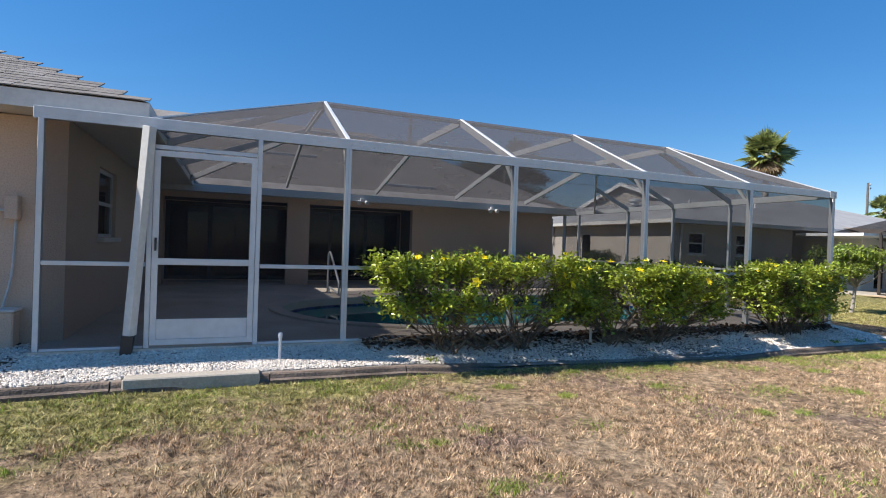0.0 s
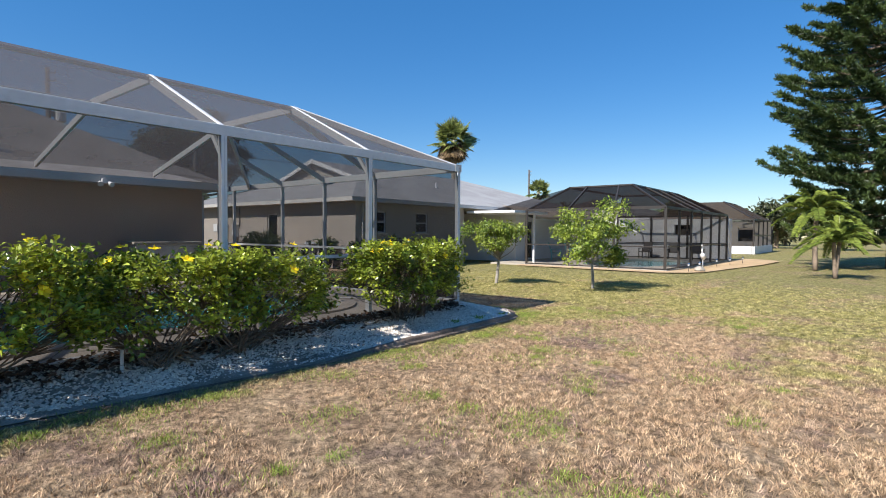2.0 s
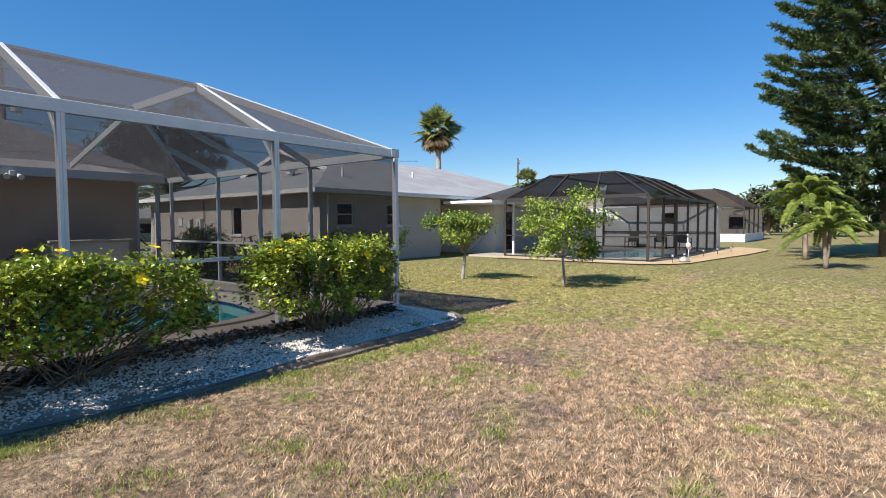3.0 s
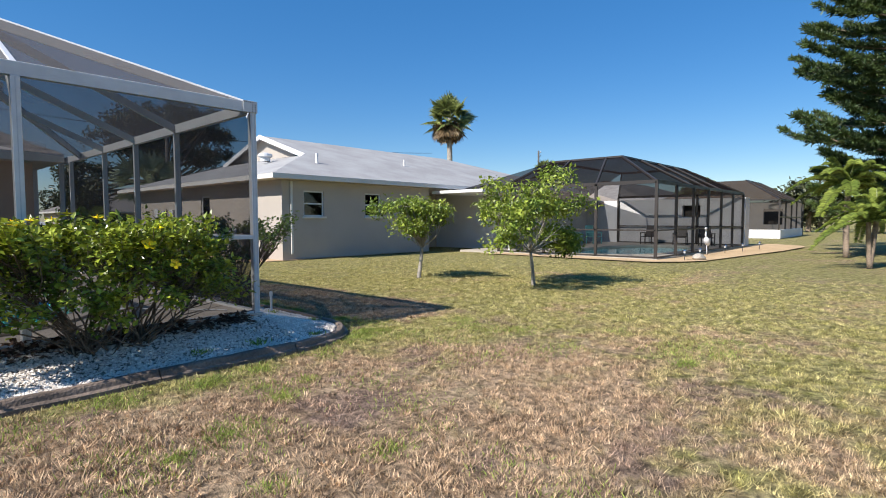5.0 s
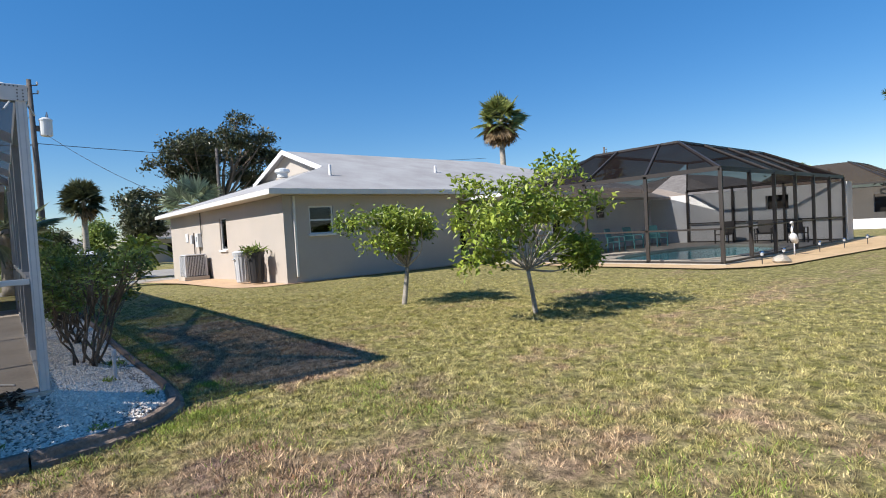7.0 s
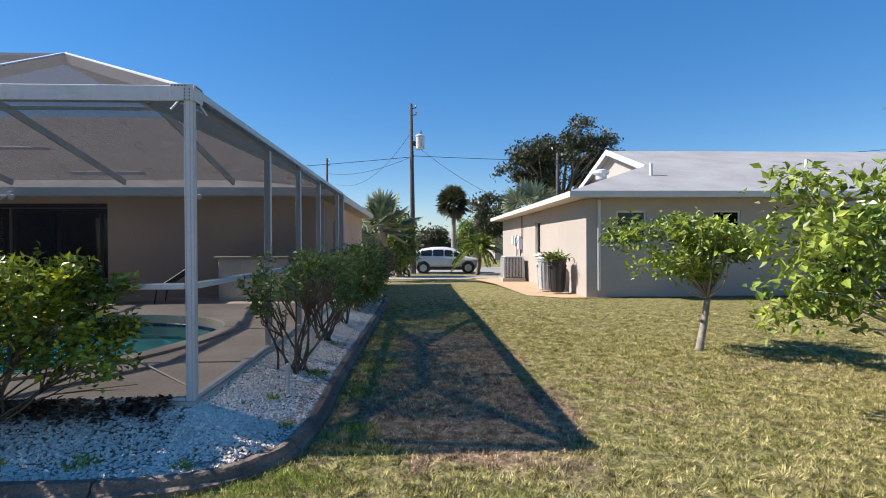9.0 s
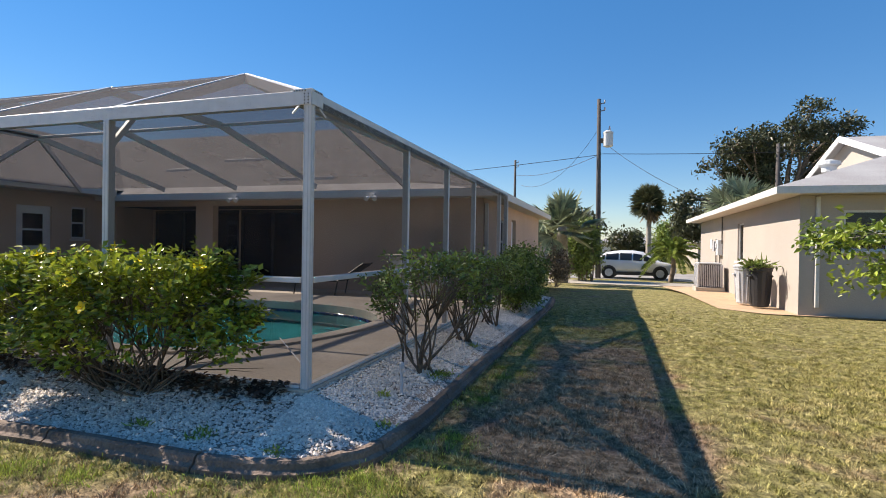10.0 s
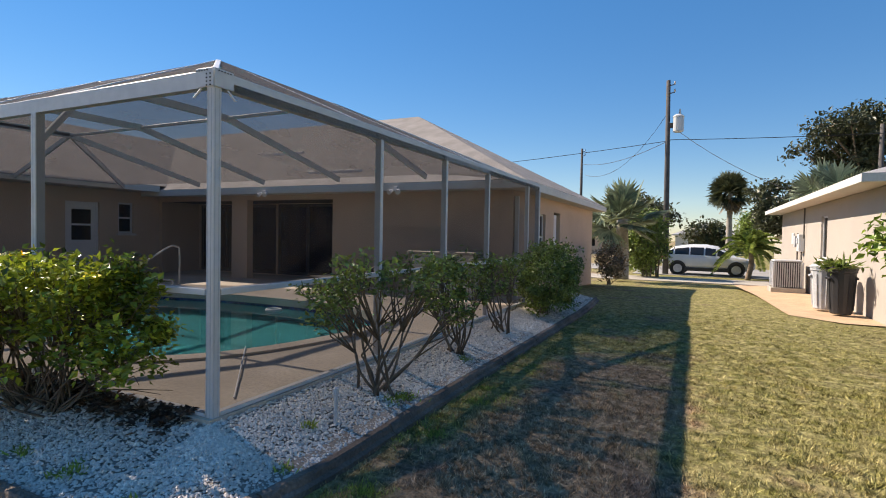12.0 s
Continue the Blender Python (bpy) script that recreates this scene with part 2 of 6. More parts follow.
M["yellow"] = leaf_material("yellow_petal", (0.95, 0.76, 0.02), (0.92, 0.66, 0.01), 0.3)
M["weed"] = leaf_material("weed_blade", (0.36, 0.42, 0.09), (0.24, 0.31, 0.06), .3, .6)
M["plastic_grey"] = material("grey_plastic", (0.52, 0.54, 0.57), 0.5, vary=0.15, grain=20, patch=2, bump=0.05)
M["plastic_black"] = material("black_plastic", (0.03, 0.03, 0.034), 0.45, vary=0.2, grain=20, patch=2, bump=0.05)
M["paver"] = material("orange_paver", (0.561, 0.383, 0.238), 0.9, vary=0.2, grain=30, patch=2, bump=0.3)
M["sand"] = material("sandy_bed", (0.561, 0.399, 0.23), 0.95, vary=0.2, grain=40, patch=1.5, bump=0.5)
M["asphalt"] = material("asphalt", (0.336, 0.32, 0.296), 0.9, vary=0.2, grain=60, patch=1.0, bump=0.3)
M["pole_wood"] = material("pole_wood", (0.11, 0.10, 0.095), 0.95, vary=0.3, grain=30, patch=4, bump=0.4)
M["cable"] = material("cable", (0.02, 0.02, 0.02), 0.6, vary=0.1, bump=0)
M["car_paint"] = material("white_car_paint", (0.72, 0.729, 0.747), 0.18, vary=0.03, grain=8, patch=1, bump=0)
M["rubber"] = material("rubber", (0.02, 0.02, 0.02), 0.8, vary=0.2, bump=0.1)
M["plastic_light"] = material("pale_grey_metal", (0.62, 0.64, 0.65), .45, vary=.1, bump=.03)
# Near-black colour stands in for the shade of rooms behind openings.
M["room_shade"] = material("painted_room_shade", (0.07, 0.06, 0.05), 0.9, vary=0.15, bump=0.05)
M["white_paint"] = material("white_wall_paint", (0.722, 0.722, 0.731), 0.7, vary=0.06, grain=25, patch=1, bump=0.1)


def glass_material(name, tint, rough=0.02, clear=0.5):
    m = bpy.data.materials.new(name)
    m.use_nodes = True
    n, l = m.node_tree.nodes, m.node_tree.links
    n.remove(n["Principled BSDF"])
    a, g, mix, f = n.new("ShaderNodeBsdfTransparent"), n.new("ShaderNodeBsdfGlossy"), n.new("ShaderNodeMixShader"), n.new("ShaderNodeFresnel")
    a.inputs["Color"].default_value = (*tint, 1)
    g.inputs["Roughness"].default_value = rough
    f.inputs["IOR"].default_value = 1.5
    l.new(f.outputs[0], mix.inputs[0])
    l.new(a.outputs[0], mix.inputs[1])
    l.new(g.outputs[0], mix.inputs[2])
    l.new(mix.outputs[0], n["Material Output"].inputs[0])
    return m


M["glass"] = glass_material("window_glass", (0.30, 0.32, 0.33))


def water_material():
    m = glass_material("pool_water", (0.55, 0.90, 0.92), 0.03)
    n, l = m.node_tree.nodes, m.node_tree.links
    t, bp, geo = n.new("ShaderNodeTexNoise"), n.new("ShaderNodeBump"), n.new("ShaderNodeNewGeometry")
    bend = n.new("ShaderNodeBsdfRefraction")
    bend.inputs["Color"].default_value = (0.50, 0.90, 0.92, 1)
    bend.inputs["IOR"].default_value, bend.inputs["Roughness"].default_value = 1.33, 0.0
    l.new(bend.outputs[0], [k for k in n if k.bl_idname == "ShaderNodeMixShader"][0].inputs[1])
    t.inputs["Scale"].default_value, t.inputs["Detail"].default_value = 3.5, 3
    l.new(geo.outputs["Position"], t.inputs["Vector"])
    bp.inputs["Strength"].default_value, bp.inputs["Distance"].default_value = 0.25, 0.02
    l.new(t.outputs["Fac"], bp.inputs["Height"])
    for node in n:
        if node.bl_idname in ("ShaderNodeBsdfGlossy", "ShaderNodeFresnel"):
            l.new(bp.outputs[0], node.inputs["Normal"])
            if node.bl_idname == "ShaderNodeFresnel":
                node.inputs["IOR"].default_value = 1.33
    return m


M["water"] = water_material()
M["still_water"] = glass_material("still_water", (0.75, 0.95, 0.98), 0.12)
[k for k in M["still_water"].node_tree.nodes if k.bl_idname == "ShaderNodeFresnel"][0].inputs["IOR"].default_value = 1.2

# ---- building helpers ----
def thing(name, loc, label="", category="", group="", kind=""):
    ob = new(name)
    ob.empty_display_size = 0.2
    ob.location = loc
    return tagged(ob, label, category, group, kind)


def link_mesh(name, bm, mat, smooth=False):
    me = bpy.data.meshes.new(name)
    if smooth:
        for f in bm.faces:
            f.smooth = True
    bm.to_mesh(me)
    bm.free()
    me.materials.append(M[mat])
    return new(name, me)


def attach(ob, parent):
    ob.parent = parent
    if parent.parent is None:
        ob.matrix_parent_inverse = Matrix.Translation(-parent.location) if parent.type == 'EMPTY' else parent.matrix_basis.inverted()
    return ob


def part(name, bm, mat, parent, label="", kind="", smooth=False):
    ob = attach(link_mesh(name, bm, mat, smooth), parent)
    return tagged(ob, label, kind=kind)


def whole(name, bm, mat, label="", category="", group="", kind="", smooth=False):
    return tagged(link_mesh(name, bm, mat, smooth), label, category, group, kind)


def piece(name, me, parent, m):
    """One more object on a shared mesh, under parent."""
    ob = attach(new(name, me), parent)
    ob.matrix_basis = m
    return ob


def box(bm, x0, y0, z0, x1, y1, z1, bevel=0.0):
    g = bmesh.ops.create_cube(bm, size=1.0)
    bmesh.ops.transform(bm, matrix=Matrix.LocRotScale(((x0 + x1) / 2, (y0 + y1) / 2, (z0 + z1) / 2), None, (abs(x1 - x0), abs(y1 - y0), abs(z1 - z0))), verts=g["verts"])
    if bevel:
        bmesh.ops.bevel(bm, geom=list({e for v in g["verts"] for e in v.link_edges}), offset=bevel, segments=1, affect='EDGES')
    return bm


def boxes(*dims, bevel=0.0):
    bm = bmesh.new()
    for d in dims:
        box(bm, *d, bevel=bevel)
    return bm


def bar(p, q, w, h, bevel=0.004, up=(0, 0, 1)):
    """A rectangular section from p to q, w across and h high."""
    p, q = Vector(p), Vector(q)
    d = (q - p).normalized()
    side = d.cross(Vector(up))
    if side.length < 1e-3:
        side = Vector((1, 0, 0))
    side.normalize()
    top = side.cross(d)
    m = Matrix((side * w, d * (q - p).length, top * h)).transposed().to_4x4()
    m.translation = (p + q) / 2
    bm = bmesh.new()
    g = bmesh.ops.create_cube(bm, size=1.0)
    bmesh.ops.transform(bm, matrix=m, verts=g["verts"])
    if bevel:
        bmesh.ops.bevel(bm, geom=list(bm.edges), offset=bevel, segments=1, affect='EDGES')
    return bm


def tube(bm, path, radii, sides=8, caps=True):
    """A round section along a path of points."""
    rings = []
    pts = [Vector(p) for p in path]
    ref = None
    for i, p in enumerate(pts):
        d = (pts[min(i + 1, len(pts) - 1)] - pts[max(i - 1, 0)]).normalized()
        if ref is None:
            ref = d.orthogonal().normalized()
        a = (ref - d * ref.dot(d)).normalized()
        ref = a
        b = d.cross(a)
        r = radii[i] if hasattr(radii, "__len__") else radii
        rings.append([bm.verts.new(p + (a * math.cos(2 * math.pi * k / sides) + b * math.sin(2 * math.pi * k / sides)) * r) for k in range(sides)])
    for u, v in zip(rings, rings[1:]):
        for k in range(sides):
            bm.faces.new((u[k], u[(k + 1) % sides], v[(k + 1) % sides], v[k]))
    if caps:
        bm.faces.new(rings[0][::-1])
        bm.faces.new(rings[-1])
    return bm


def lathe(bm, profile, sides=20, cx=0, cy=0):
    """Profile of (r, z) turned about the vertical."""
    rings = [[bm.verts.new((cx + r * math.cos(2 * math.pi * k / sides), cy + r * math.sin(2 * math.pi * k / sides), z)) for k in range(sides)] for r, z in profile]
    for u, v in zip(rings, rings[1:]):
        for k in range(sides):
            bm.faces.new((u[k], u[(k + 1) % sides], v[(k + 1) % sides], v[k]))
    bm.faces.new(rings[0][::-1])
    bm.faces.new(rings[-1])
    return bm


def poly(bm, pts):
    return bm.faces.new([bm.verts.new(p) for p in pts])


def sheet(name, pts, mat, parent, thick=0.0, label=""):
    bm = bmesh.new()
    poly(bm, pts)
    return part(name, bm, mat, parent, label)


def smooth_loop(ctrl, steps=8):
    """Closed Catmull-Rom loop through 2D points."""
    out, n = [], len(ctrl)
    for i in range(n):
        p0, p1, p2, p3 = (Vector(ctrl[(i + k) % n]) for k in (-1, 0, 1, 2))
        for s in range(steps):
            t = s / steps
            out.append(0.5 * ((2 * p1) + (p2 - p0) * t + (2 * p0 - 5 * p1 + 4 * p2 - p3) * t * t + (3 * p1 - p0 - 3 * p2 + p3) * t ** 3))
    return out


def smooth_path(ctrl, steps=8):
    pts = [Vector(c) for c in ctrl]
    pts = [2 * pts[0] - pts[1]] + pts + [2 * pts[-1] - pts[-2]]
    out = []
    for i in range(1, len(pts) - 2):
        p0, p1, p2, p3 = pts[i - 1:i + 3]
        for s in range(steps):
            t = s / steps
            out.append(0.5 * ((2 * p1) + (p2 - p0) * t + (2 * p0 - 5 * p1 + 4 * p2 - p3) * t * t + (3 * p1 - p0 - 3 * p2 + p3) * t ** 3))
    out.append(pts[-2])
    return out


def offset_loop(pts, d):
    """Loop moved outwards (counter-clockwise loop) by d."""
    n, out = len(pts), []
    for i in range(n):
        t = (pts[(i + 1) % n] - pts[i - 1]).normalized()
        out.append(pts[i] + Vector((t.y, -t.x)) * d)
    return out


def wall_boxes(axis, c0, c1, a0, a1, z0, z1, holes=()):
    """Wall along axis ('x' or 'y') between c0 and c1 across, with rectangular holes (a0, a1, z0, z1)."""
    bm = bmesh.new()

    def put(u0, u1, v0, v1):
        if u1 - u0 > 1e-4 and v1 - v0 > 1e-4:
            box(bm, u0, c0, v0, u1, c1, v1) if axis == 'x' else box(bm, c0, u0, v0, c1, u1, v1)
    at = a0
    for h in sorted(holes):
        put(at, h[0], z0, z1)
        put(h[0], h[1], z0, h[2])
        put(h[0], h[1], h[3], z1)
        at = h[1]
    put(at, a1, z0, z1)
    bmesh.ops.remove_doubles(bm, verts=bm.verts[:], dist=1e-4)
    return bm


def frame_bars(bm, axis, c, a0, a1, z0, z1, w=0.05, d=0.06):
    """Four bars round an opening."""
    for u0, u1, v0, v1 in ((a0, a0 + w, z0, z1), (a1 - w, a1, z0, z1), (a0 + w, a1 - w, z1 - w, z1), (a0 + w, a1 - w, z0, z0 + w)):
        box(bm, u0, c - d / 2, v0, u1, c + d / 2, v1) if axis == 'x' else box(bm, c - d / 2, u0, v0, c + d / 2, u1, v1)
    return bm


def window(parent, axis, c, a0, a1, z0, z1, out, mat="white_alu", sill=True, mid=True, label="white-framed window with dark glass"):
    """Single-hung window in a wall; out is +1 or -1, the side that faces outdoors."""
    w = part("window", frame_bars(bmesh.new(), axis, c, a0, a1, z0, z1), mat, parent, label)
    if mid:
        zm = (z0 + z1) / 2
        bm = bmesh.new()
        box(bm, a0 + .05, c - .025, zm - .025, a1 - .05, c + .025, zm + .025) if axis == 'x' else box(bm, c - .025, a0 + .05, zm - .025, c + .025, a1 - .05, zm + .025)
        part("window_bar", bm, mat, w)
    for v0, v1 in (((z0 + .05, (z0 + z1) / 2 - .025), ((z0 + z1) / 2 + .025, z1 - .05)) if mid else ((z0 + .05, z1 - .05),)):
        bm = bmesh.new()
        box(bm, a0 + .05, c - .004, v0, a1 - .05, c + .004, v1) if axis == 'x' else box(bm, c - .004, a0 + .05, v0, c + .004, a1 - .05, v1)
        part("pane", bm, "glass", w).visible_shadow = False
    if sill:
        bm = bmesh.new()
        o0, o1 = sorted((c, c + out * 0.16))
        box(bm, a0 - .06, o0, z0 - .07, a1 + .06, o1, z0 - .004, bevel=0.008) if axis == 'x' else box(bm, o0, a0 - .06, z0 - .07, o1, a1 + .06, z0 - .004, bevel=0.008)
        part("window_sill", bm, "trim", w)
    return w


def np_mesh(name, verts, faces, mat, smooth=False):
    me = bpy.data.meshes.new(name)
    k = faces.shape[1]
    me.vertices.add(len(verts))
    me.vertices.foreach_set("co", np.ascontiguousarray(verts, dtype=np.float32).ravel())
    me.loops.add(faces.size)
    me.loops.foreach_set("vertex_index", np.ascontiguousarray(faces, dtype=np.int32).ravel())
    me.polygons.add(len(faces))
    me.polygons.foreach_set("loop_start", np.arange(0, faces.size, k, dtype=np.int32))
    me.polygons.foreach_set("use_smooth", np.full(len(faces), smooth, dtype=bool))
    me.update(calc_edges=True)
    me.materials.append(M[mat])
    return new(name, me)


def unit(v):
    return v / np.maximum(np.linalg.norm(v, axis=-1, keepdims=True), 1e-9)


def gable_z(y):
    return -0.42 * (lambda t: t * t * (3 - 2 * t))(min(max((y - 19.0) / 12.0, 0), 1))


# ---- ground ----
def ground():
    xs = np.concatenate((np.linspace(-400, -30, 12), np.linspace(-25, 70, 96), np.linspace(80, 500, 14)))
    ys = np.concatenate((np.linspace(-300, -20, 8), np.linspace(-15, 60, 76), np.linspace(70, 500, 14)))
    verts = np.array([(x, y, gable_z(y) + (0.03 * noise.noise((x * .3, y * .3, 0)) if y < 5 or x > 11.6 else 0.0) - 0.01) for y in ys for x in xs])
    nx = len(xs)
    faces = np.array([(j * nx + i, j * nx + i + 1, (j + 1) * nx + i + 1, (j + 1) * nx + i) for j in range(len(ys) - 1) for i in range(nx - 1)])
    # open where the pool is sunk
    cx, cy = verts[faces][:, :, 0].mean(1), verts[faces][:, :, 1].mean(1)
    keep = ~((cx > 0) & (cx < 9.6) & (cy > 6.9) & (cy < 12.4)) & ~((cx > 25) & (cx < 35) & (cy > 7.2) & (cy < 13))
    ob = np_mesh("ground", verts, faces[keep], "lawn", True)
    tagged(ob, "dry winter lawn, straw-coloured with green patches", "lawn", kind="structure")


ground()
SLAB, BED = 0.27, 0.085
POOL = smooth_loop([(0.6, 9.3), (1.2, 8.0), (2.6, 7.25), (4.5, 7.3), (6.3, 7.35), (7.8, 7.25), (8.6, 7.9), (9.0, 9.2), (8.95, 10.4), (8.0, 11.4), (6.4, 11.75), (4.0, 11.75), (1.8, 11.2), (0.8, 10.4)], 6)


def pool_basin(outline, deck_rect, z, depth, deck_mat, shell_mat, names, tile="tile", level=0.16, water="water"):
    """Deck slab with a hole, coping, tile band, basin and water."""
    x0, y0, x1, y1 = deck_rect
    cx, cy = sum(p.x for p in outline) / len(outline), sum(p.y for p in outline) / len(outline)
    bm = bmesh.new()
    rim = [bm.verts.new((p.x, p.y, z)) for p in outline]
    edge = []
    for p in outline:
        d = Vector((p.x - cx, p.y - cy))
        k = min(((x1 - cx) / d.x if d.x > 0 else (x0 - cx) / d.x) if abs(d.x) > 1e-6 else 1e9, ((y1 - cy) / d.y if d.y > 0 else (y0 - cy) / d.y) if abs(d.y) > 1e-6 else 1e9)
        edge.append(Vector((cx + d.x * k, cy + d.y * k)))
    outer = [bm.verts.new((e.x, e.y, z)) for e in edge]
    n = len(rim)
    for i in range(n):
        j = (i + 1) % n
        bm.faces.new((rim[i], outer[i], outer[j], rim[j]))
        a, b = edge[i], edge[j]
        if abs(a.x - b.x) > 1e-4 and abs(a.y - b.y) > 1e-4:
            corner = (x0 if min(a.x, b.x) < x0 + 1e-3 else x1, y0 if min(a.y, b.y) < y0 + 1e-3 else y1)
            bm.faces.new((outer[i], bm.verts.new((*corner, z)), outer[j]))
    for a, b in (((x0, y0), (x1, y0)), ((x1, y0), (x1, y1)), ((x1, y1), (x0, y1)), ((x0, y1), (x0, y0))):
        poly(bm, [(*a, -0.2), (*b, -0.2), (*b, z), (*a, z)])
    whole(names[0], bm, deck_mat, names[1], "pool deck", kind="structure")
    pool = thing(names[2], (cx, cy, z), names[3], "swimming pool")
    bm = bmesh.new()
    lo = offset_loop(outline, 0.26)
    rings = [[bm.verts.new((p.x, p.y, zz)) for p in loop] for loop, zz in ((outline, z - 0.12), (outline, z + 0.015), (offset_loop(outline, 0.03), z + 0.03), (lo, z + 0.03), (lo, z + 0.001))]
    for u, v in zip(rings, rings[1:]):
        for i in range(n):
            bm.faces.new((u[i], u[(i + 1) % n], v[(i + 1) % n], v[i]))
    part("coping", bm, deck_mat, pool)
    for nm, mt, a, b, off in (("tile_band", "concrete" if tile == "tile" else tile, z - 0.28, z - 0.12, -0.002), ("basin_wall", shell_mat, z - depth, z - 0.28, 0.0)):
        bm = bmesh.new()
        loop = offset_loop(outline, off)
        r = [[bm.verts.new((p.x, p.y, zz)) for p in loop] for zz in (a, b)]
        for i in range(n):
            bm.faces.new((r[0][i], r[0][(i + 1) % n], r[1][(i + 1) % n], r[1][i]))
        part(nm, bm, mt, pool)
    for nm, mt, zz in (("basin_floor", shell_mat, z - depth), ("water_surface", water, z - level)):
        bm = bmesh.new()
        poly(bm, [(p.x, p.y, zz) for p in outline])
        ob = part(nm, bm, mt, pool)
        if nm == "water_surface":
            ob.visible_shadow = False
    return pool


swimming_pool = pool_basin(POOL, (-2.2, 6.36, 10.19, 14.9), SLAB, 1.5, "deck", "pool_shell", ("pool_deck_slab", "sand-coloured textured concrete pool deck", "swimming_pool", "freeform pool with teal water and dark blue tile band"))

# gravel beds and kerb
KERB = smooth_path([(-9.0, 5.35), (-5.0, 5.5), (-1.35, 5.72), (1.0, 5.72), (4.0, 5.66), (7.0, 5.40), (9.0, 5.40), (10.3, 5.42), (10.85, 5.72), (11.05, 6.4), (11.05, 8.5), (11.08, 11.0), (11.1, 13.3), (11.1, 15.5), (11.0, 17.5)], 10)


def kerb_sink(x, y):
    """The kerb lies almost flush with the lawn along the hedge."""
    return 0.055 * min(max((x - 1.6) / 1.2, 0), 1) * min(max((7.6 - x) / 1.4, 0), 1) if y < 6.3 else 0.0


def bed_z(x, y):
    """Gravel banked up towards the slab."""
    d = max(6.36 - y, x - 10.19, 0.0)
    return 0.235 - (0.175 + kerb_sink(x, y)) * min(d / 0.7, 1.0)


def kerb_and_bed():
    bm = bmesh.new()
    rows = []
    for p in KERB:
        q = Vector((min(p.x, 10.19), max(p.y, 6.36 if p.x > -2.2 else 7.05)))
        rows.append([bm.verts.new((*(p.lerp(q, k)), bed_z(*(p.lerp(q, k))))) for k in (0, .33, .66, 1)])
    for u, v in zip(rows, rows[1:]):
        for k in range(3):
            bm.faces.new((u[k], v[k], v[k + 1], u[k + 1]))
    whole("gravel_bed", bm, "gravel_bed", "bed of white marble gravel inside a concrete kerb", "gravel bed", kind="structure")
    prof = [(-0.05, -0.06), (-0.05, 0.075), (-0.035, 0.09), (0.015, 0.09), (0.03, 0.075), (0.042, 0.04), (0.075, 0.025), (0.08, -0.06)]
    root = thing("garden_kerb", (5, 5.5, 0), "brown-grey cast concrete kerb edging, weathered", "kerb", kind="structure")
    # cast in lengths of about one metre
    rng = random.Random(4)
    run = [KERB[0]]
    lengths = []
    acc = 0.0
    for a, b in zip(KERB, KERB[1:]):
        run.append(b)
        acc += (b - a).length
        if acc > 1.25:
            lengths.append(run)
            run, acc = [b], 0.0
    if len(run) > 1:
        lengths.append(run)
    for run in lengths:
        bm = bmesh.new()
        rings = []
        for i, p in enumerate(run):
            t = (run[min(i + 1, len(run) - 1)] - run[max(i - 1, 0)]).normalized()
            side = Vector((t.y, -t.x))
            shrink = t * (0.006 if i == 0 else -0.006 if i == len(run) - 1 else 0)
            j = rng.uniform(-.004, .004) - kerb_sink(p.x, p.y) * 1.65
            rings.append([bm.verts.new((p.x + shrink.x + side.x * u, p.y + shrink.y + side.y * u, w + j)) for u, w in prof])
        for u, v in zip(rings, rings[1:]):
            for k in range(len(prof) - 1):
                bm.faces.new((u[k], v[k], v[k + 1], u[k + 1]))
        bm.faces.new(rings[0])
        bm.faces.new(rings[-1][::-1])
        part("kerb_length", bm, "kerb", root)


kerb_and_bed()
whole("door_pad", boxes((-1.25, 5.66, -0.05, -0.02, 6.35, 0.12), bevel=0.012), "concrete", "worn concrete step pad below the screen door", "step", kind="structure")
whole("side_pad", boxes((-2.1, 5.95, -0.05, -1.27, 6.35, 0.11), bevel=0.012), "concrete", "cracked pale stepping slab beside the door pad", "paving slab", kind="structure")

# ---- pool cage ----
XS, YF, XR, ZE, ZT = (0.97, 3.305, 5.645, 7.945, 10.135), 6.43, 10.135, 2.68, 3.62
XT, YT0, YT1 = 7.97, 8.37, 10.6
SIDE = (8.60, 10.25, 11.89, 14.15)


